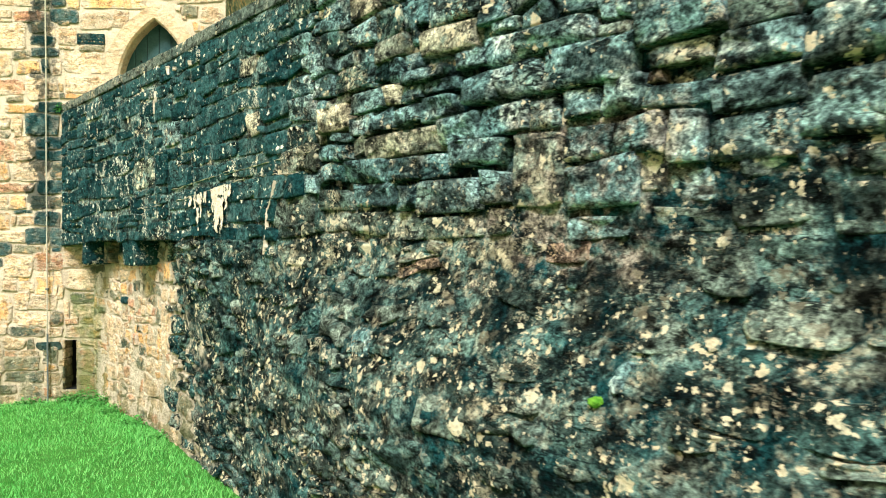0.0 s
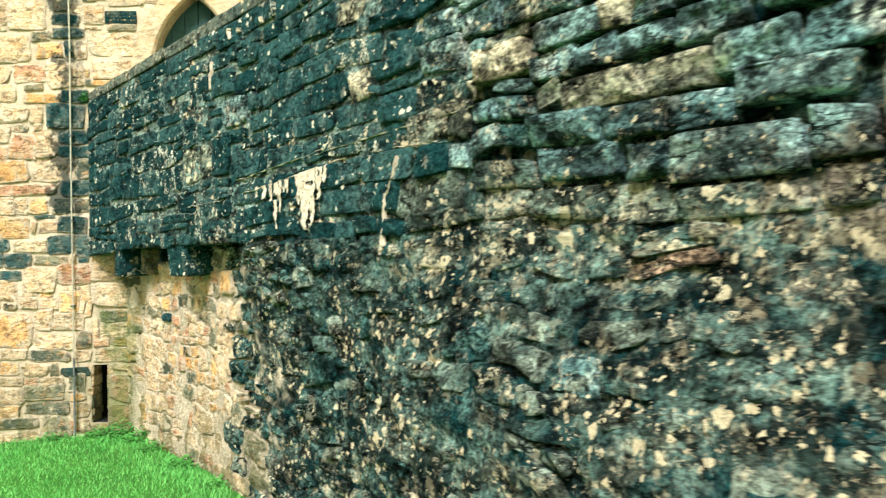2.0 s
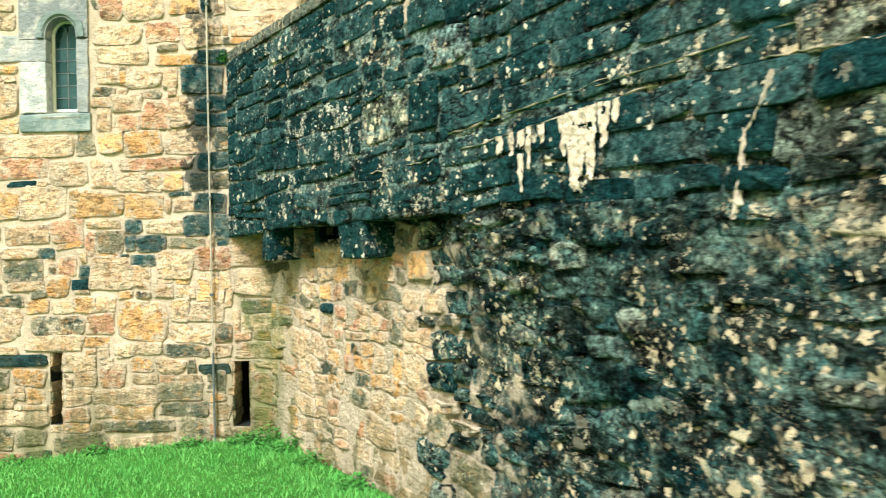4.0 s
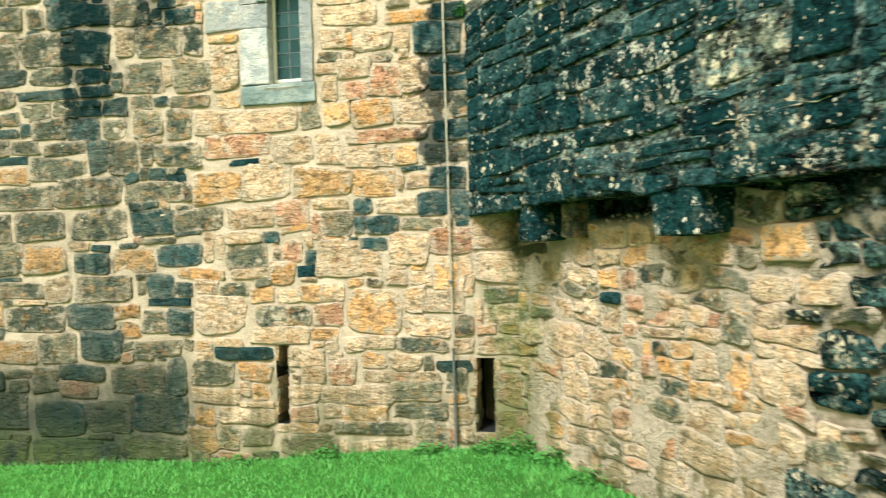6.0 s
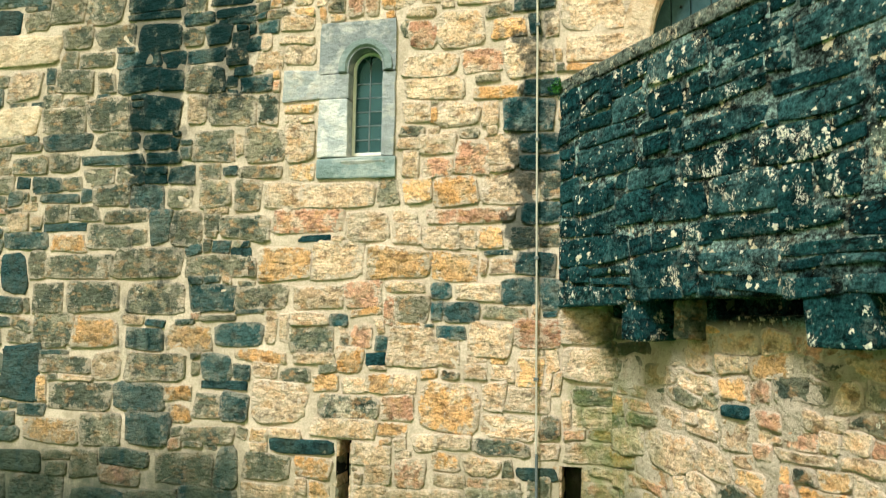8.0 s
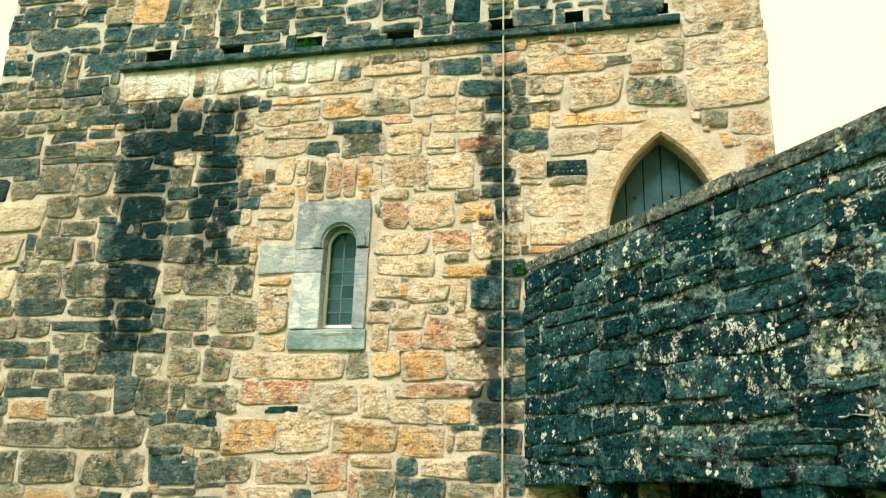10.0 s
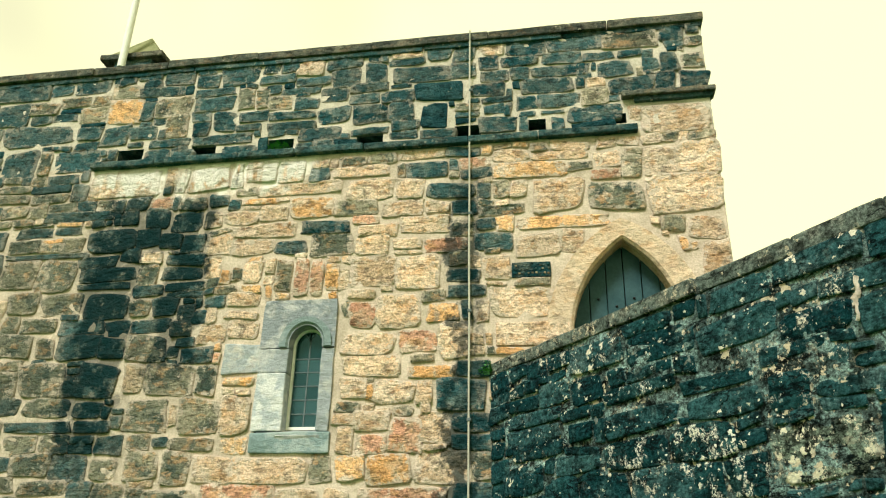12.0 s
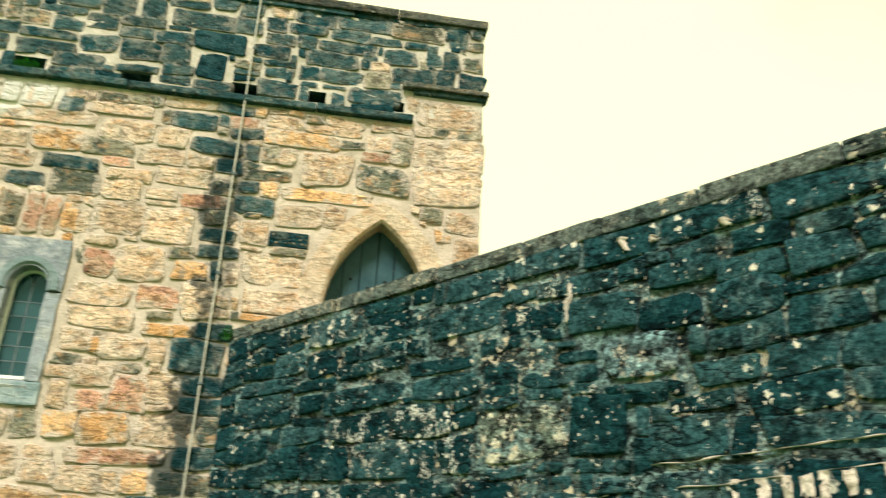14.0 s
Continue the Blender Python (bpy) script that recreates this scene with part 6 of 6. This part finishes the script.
def upper_stones():
    rng = random.Random(21)
    keys = [(k[1:], k[0]) for k in LONG_STONES]
    holes = [k[0] for k in keys]
    cells = courses(rng, 0.0, 5.4, SOFFIT + 0.004, WALL_TOP, (0.08, 0.15), (0.14, 0.40), holes, 0.06, 0.2)
    cells += courses(rng, 5.4, S_END, SOFFIT + 0.004, WALL_TOP, (0.085, 0.15), (0.13, 0.30), holes, 0.055, 0.2)
    out = []
    for rect in cells:
        u, v = (rect[0] + rect[2]) / 2, (rect[1] + rect[3]) / 2
        r = rng.random()
        mat = BLACK if u < 2.2 or (u < 5.2 and r > 0.72) else MID if u < 5.2 else (BLOCK if r < 0.68 else CRUSTED if r < 0.84 else RUBBLE)
        if 3.2 < u and v < 1.98 + 0.12 * noise.noise(Vector((u * 2, 0, 0))) and r < 0.7:
            mat = RUBBLE if u > 4.8 else MID if r < 0.45 else BLACK
        if (u > 5.5 and 0.96 < r) or (4.3 < u < 6.6 and v > 2.15 and r > 0.91):
            mat = CREAM
        if u > 6.9 and v < 2.25 and r < 0.03:
            mat = RUST
        near = u > 4.6
        if u > 6.95 and v < 2.22 and (v < 2.0 or r < 0.8):
            mat = RUST if r < 0.03 else RUBBLE if r < 0.6 else BLOCK
            out.append((rect, mat, stone(rng, rect, upper_at, (0.002, 0.014), (-0.004, 0.020), 16, (1.0, 0.95, 0.80, 0.42), 0.022, 0.045, (3.0, 7.0))))
            continue
        out.append((rect, mat, stone(rng, rect, upper_at, (0.002, 0.007) if near else (0.004, 0.010), (0.008, 0.026) if near else (0.003, 0.014), 16 if near else 12,
                                     (1.0, 0.985, 0.93, 0.5), 0.018 if near else 0.007, 0.036, (6.0, 14.0))))
    for rect, mat in keys:
        if rect[0] > 4:
            out.insert(0, (rect, mat, stone(rng, rect, upper_at, (0.000, 0.004), (0.018, 0.042), 24, (1.0, 0.99, 0.95, 0.55), 0.022, 0.010, (7.0, 16.0))))
        else:
            out.append((rect, mat, stone(rng, rect, upper_at, (-0.001, 0.005), (0.005, 0.014), 20, (1.0, 0.98, 0.90, 0.5), 0.010, 0.010, (3.6, 9.0))))
    return out


def lower_stones():
    rng = random.Random(33)
    keys = [(k[1:], k[0]) for k in LOW_KEYS]
    holes = [k[0] for k in keys]
    cells = courses(rng, 0.0, S_END, -0.3, SOFFIT - 0.01, (0.09, 0.19), (0.13, 0.36), holes, 0.06, 0.34)
    out = []
    for rect in cells:
        u, v = (rect[0] + rect[2]) / 2, (rect[1] + rect[3]) / 2
        r = rng.random()
        edge = u + 0.30 * v + 0.7 * noise.noise(Vector((u * 2.5, v * 2.5, 7)))
        if rect[3] > SLOT - 0.05 and rect[0] < 2.3:
            rect = (rect[0], rect[1], rect[2], SLOT - 0.05)
            if rect[3] - rect[1] < 0.05:
                continue
        if rng.random() > min(1.0, max(0.0, (edge - 2.70) / 0.70)):
            mat = BUFF if r < 0.58 else OCHRE if r < 0.70 else ROSE if r < 0.84 else DRAB
            shape = stone(rng, rect, lower_at, (-0.004, 0.006), (-0.004, 0.012), 18, (1.0, 0.97, 0.86, 0.46), 0.012, 0.045, (3.0, 8.0))
        else:
            far = u < 4.9
            mixed = edge < 3.6
            mat = (RUBBLE if r < 0.22 else DRAB if r < 0.42 else CRUSTED) if mixed else (CRUSTED if r < 0.8 else RUBBLE) if far else (RUBBLE if r < 0.62 else CRUSTED if r < 0.80 else BLOCK if r < 0.91 else RUST if r < 0.93 and u > 6 else RUBBLE)
            if not far and r > 0.86 and rng.random() < 0.5:
                continue
            shape = stone(rng, rect, lower_at, (0.002, 0.014), (-0.006, 0.024), 18, (1.0, 0.96, 0.84, 0.45), 0.028, 0.050 if not mixed else 0.036, (3.0, 8.0))
        out.append((rect, mat, shape))
    out += [(rect, mat, stone(rng, rect, lower_at, (0.006, 0.010), (0.012, 0.022), 14, (1.0, 0.98, 0.88, 0.46), 0.006, 0.0)) for rect, mat in keys]
    return out


upper_pieces = lay(upper_stones(), long_wall, "upper", lambda r: 3.2 < r[0] < 8.4 and r[1] < 2.9, WALL_MATS)
lower_pieces = lay(lower_stones(), long_wall, "lower", lambda r: 0.2 < r[0] < 3.2 and r[1] > 0.0, WALL_MATS)
for o in list(long_wall.children):
    if o.name.startswith(("upper", "lower")):
        seat(o, long_wall)


# lime runs that seep from the ledge
def lime_run(s0, top, s1, foot, wide, seed):
    """A thin crust of lime that runs down the wall, from (s0, top) to (s1, foot)."""
    rng, n = random.Random(seed), 14
    verts, faces = [], []
    for i in range(n + 1):
        t = i / n
        s = s0 + (s1 - s0) * t ** 1.4 + 0.012 * noise.noise(Vector((seed, t * 5, 0)))
        z = top + (foot - top) * t
        w = wide * (0.55 + 0.45 * noise.noise(Vector((seed * 2.1, t * 5, 3))) + 0.25) * (1 - 0.55 * t ** 3) + 0.002
        low = z < SOFFIT
        for k, e in ((-1, 0.000), (-0.5, 0.022), (0.5, 0.023), (1, 0.000)):
            verts.append(wall_at(s + k * w / 2 + rng.uniform(-0.003, 0.003), z, e, low))
    for i in range(n):
        for k in range(3):
            a = i * 4 + k
            faces.append((a, a + 4, a + 5, a + 1))
    return mesh_of("lime_run", verts, faces, [LIME])


lime = base("lime_streak", *wall_at(4.1, 1.8, 0.02, False), "white lime streaks running down the blackened wall", "lime streak")
for i, (s0, top, s1, foot_z, wide) in enumerate(((4.93, 2.13, 4.82, 1.93, 0.008), (4.835, 1.97, 4.79, 1.70, 0.014), (4.81, 1.78, 4.79, 1.69, 0.022), (2.85, 2.98, 2.82, 2.80, 0.014), (2.83, 2.91, 2.82, 2.86, 0.030), (3.12, 3.13, 3.15, 3.06, 0.055), (3.27, 3.10, 3.27, 3.07, 0.03), (3.58, 3.09, 3.60, 3.05, 0.05))):
    seat(under("lime_run", lime_run(s0, top, s1, foot_z, wide, i + 1), lime), lime)


def lime_curtain():
    """A crust of lime below the ledge: many drips of uneven length that run together."""
    step_s, step_z = 0.003, 0.004
    drips = ((4.03, 0.022, 0.15), (4.10, 0.050, 0.31), (4.175, 0.034, 0.28), (4.25, 0.026, 0.17), (4.31, 0.02, 0.09), (3.765, 0.018, 0.26), (3.82, 0.014, 0.18), (3.90, 0.022, 0.08), (3.62, 0.025, 0.08), (3.70, 0.016, 0.10), (3.52, 0.018, 0.06))
    verts, faces, index = [], [], {}

    def corner(i, j):
        if (i, j) not in index:
            s, z = 3.4 + i * step_s, 2.17 - j * step_z
            index[i, j] = len(verts)
            e = 0.024 + 0.012 * noise.fractal(Vector((s * 30, z * 18, 5)), 1.0, 2.0, 3)
            verts.append(wall_at(s + 0.004 * noise.noise(Vector((s * 60, z * 60, 0))), z, e, False))
        return index[i, j]

    for i in range(320):
        s = 3.4 + i * step_s
        top = 2.105 + 0.045 * min(1.0, max(0.0, (s - 3.7) / 0.5)) + 0.012 * noise.noise(Vector((s * 14, 1, 0)))
        length = max(k * math.exp(-((s - c) / w) ** 4) for c, w, k in drips) + 0.03 * noise.noise(Vector((s * 45, 3, 0)))
        for j in range(100):
            z = 2.17 - j * step_z
            ragged = noise.noise(Vector((s * 38, z * 20, 9))) + 0.4 * noise.noise(Vector((s * 110, z * 70, 2)))
            if top - length < z < top and ragged > -0.34 and length > 0.035:
                faces.append((corner(i, j), corner(i, j + 1), corner(i + 1, j + 1), corner(i + 1, j)))
    return mesh_of("lime_curtain", verts, faces, [LIME])


tagged(seat(under("lime_curtain", lime_curtain(), lime), lime), kind="stuff")
for s0, s1, z0, z1 in ((3.3, 4.5, 2.078, 2.168), (3.2, 4.3, 2.165, 2.235), (4.2, 5.45, 2.22, 2.27), (4.9, 5.3, 2.17, 2.15), (2.4, 3.0, 2.05, 2.06)):
    n = 40
    verts, faces = [], []
    for i in range(n + 1):
        t = i / n
        s, z = s0 + (s1 - s0) * t, z0 + (z1 - z0) * t + 0.014 * noise.noise(Vector((s0 + t * 9, 0, 0)))
        w = max(0.0010, 0.0048 * (0.55 + 1.3 * noise.noise(Vector((s0 * 3 + t * 14, 2, 0)))))
        for k, e in ((-1, 0.006), (0, 0.014), (1, 0.004)):
            verts.append(wall_at(s, z + k * w, e, False))
    for i in range(n):
        for k in range(2):
            a = i * 3 + k
            faces.append((a, a + 1, a + 4, a + 3))
    seat(under("lime_seam", mesh_of("lime_seam", verts, faces, [LIME]), lime), lime)


# ---- plants ----
def blade(verts, faces, p, lean, high, wide, turn):
    n = len(verts)
    dx, dy = math.cos(turn) * wide, math.sin(turn) * wide
    lx, ly = lean
    verts += [(p[0] - dx, p[1] - dy, p[2]), (p[0] + dx, p[1] + dy, p[2]), (p[0] + lx * 0.4 + dx * 0.7, p[1] + ly * 0.4 + dy * 0.7, p[2] + high * 0.6),
              (p[0] + lx * 0.4 - dx * 0.7, p[1] + ly * 0.4 - dy * 0.7, p[2] + high * 0.6), (p[0] + lx, p[1] + ly, p[2] + high)]
    faces += [(n, n + 1, n + 2, n + 3), (n + 3, n + 2, n + 4)]


def build_grass():
    rng = random.Random(5)
    verts, faces = [], []
    n = 0
    while n < 130000:
        x, y = rng.uniform(-9.2, 1.0), rng.uniform(1.2, FACE - 0.02)
        f = (x - CORNER.x) * OUT.x + (y - CORNER.y) * OUT.y
        s = (x - CORNER.x) * ALONG.x + (y - CORNER.y) * ALONG.y
        if f < wall_off(max(s, 0), 0.0, True) + 0.03 or (y < 4.0 and rng.random() < 0.6):
            continue
        clump = noise.noise(Vector((x * 1.3, y * 1.3, 0)))
        high = rng.uniform(0.015, 0.045) * (1 + 0.6 * clump)
        if f < 0.1 or y > FACE - 0.12:
            high *= rng.uniform(1.0, 1.8)
        a = rng.uniform(0, math.tau)
        blade(verts, faces, (x, y, ground_at(x, y) - 0.006), (math.cos(a) * high * 0.6, math.sin(a) * high * 0.6), high, rng.uniform(0.0016, 0.0034), rng.uniform(0, math.pi))
        n += 1
    ob = under("grass", mesh_of("grass", verts, faces, [GRASS], None, False))
    tagged(ob, "lush bright green mown grass at the foot of the walls", "grass", kind="stuff")


build_grass()


def leafy(name, where, spread, count, size, seed, label, category, rise=0.1):
    """A small weed: short stalks with many little leaves."""
    rng = random.Random(seed)
    verts, faces = [], []
    for i in range(count):
        a, r = rng.uniform(0, math.tau), spread * rng.random() ** 0.6
        x, y = math.cos(a) * r, math.sin(a) * r * 0.5
        z = rng.uniform(0.0, rise) * (1.1 - r / spread)
        n, t, s = len(verts), rng.uniform(0, math.tau), size * rng.uniform(0.5, 1.2)
        u = Vector((math.cos(t), math.sin(t), rng.uniform(-0.3, 0.7))) * s
        w = Vector((-math.sin(t), math.cos(t), rng.uniform(-0.2, 0.4))) * s * 0.4
        p = Vector((x, y, z))
        verts += [tuple(p), tuple(p + u * 0.5 + w), tuple(p + u), tuple(p + u * 0.5 - w)]
        faces += [(n, n + 1, n + 2, n + 3)]
        if i % 4 == 0:
            n = len(verts)
            verts += [(x * 0.5, y * 0.5, -0.02), (x * 0.5 + 0.003, y * 0.5, -0.02), (p.x, p.y, p.z)]
            faces += [(n, n + 1, n + 2)]
    ob = under(name, mesh_of(name, verts, faces, [WEED], None, False))
    ob.location = where
    tagged(ob, label, category)


for i, (x, y, w, c, r) in enumerate(((-3.40, 8.36, 0.22, 260, 0.16), (-3.62, 8.40, 0.14, 120, 0.12), (-3.10, 8.10, 0.20, 200, 0.12), (-2.85, 7.75, 0.22, 160, 0.09), (-4.05, 8.44, 0.16, 90, 0.08),
                                   (-4.85, 8.45, 0.14, 90, 0.10), (-2.45, 7.15, 0.2, 120, 0.08), (-5.6, 8.46, 0.2, 70, 0.06), (-2.0, 6.6, 0.2, 90, 0.07))):
    leafy("weed", (x, y, ground_at(x, y) + 0.01), w, int(c * 2.2), 0.030, 40 + i, "leafy green weed growing at the foot of the wall", "weed", r)
leafy("wall_fern", (-3.76, FACE - 0.03, 3.20), 0.05, 70, 0.026, 70, "small green fern growing where the two walls meet", "fern", 0.10)
leafy("wall_fern", (-5.53, FACE - 0.01, 5.19), 0.11, 120, 0.028, 71, "green fern growing out of a drain hole", "fern", 0.09)
x, y, z = wall_at(7.55, 1.265, 0.02, True)
bm = bmesh.new()
bmesh.ops.create_icosphere(bm, subdivisions=4, radius=1.0)
for v in bm.verts:
    f = 1 + 0.28 * noise.fractal(v.co * 2.2, 1.0, 2.0, 4)
    v.co = Vector((v.co.x * 0.026 * f, v.co.y * 0.018 * f, v.co.z * 0.017 * f))
moss = part("moss_cushion", bm, plain("bright_moss", (0.07, 0.21, 0.015), (0.15, 0.33, 0.03), 60.0, 0.9, 0.8, 0.006), None, "", True)
moss.location = (x, y, z)
tagged(moss, "bright green moss cushion growing on the blackened wall", "moss")

# ---- single stones of the walls ----
for pieces, owner in ((face_pieces, gate_wall), (upper_pieces, long_wall), (lower_pieces, long_wall)):
    for shape, mat in pieces:
        seat(under("stone", mesh_of("stone", shape[0], shape[1], [mat], None, True, shape[2])), owner)
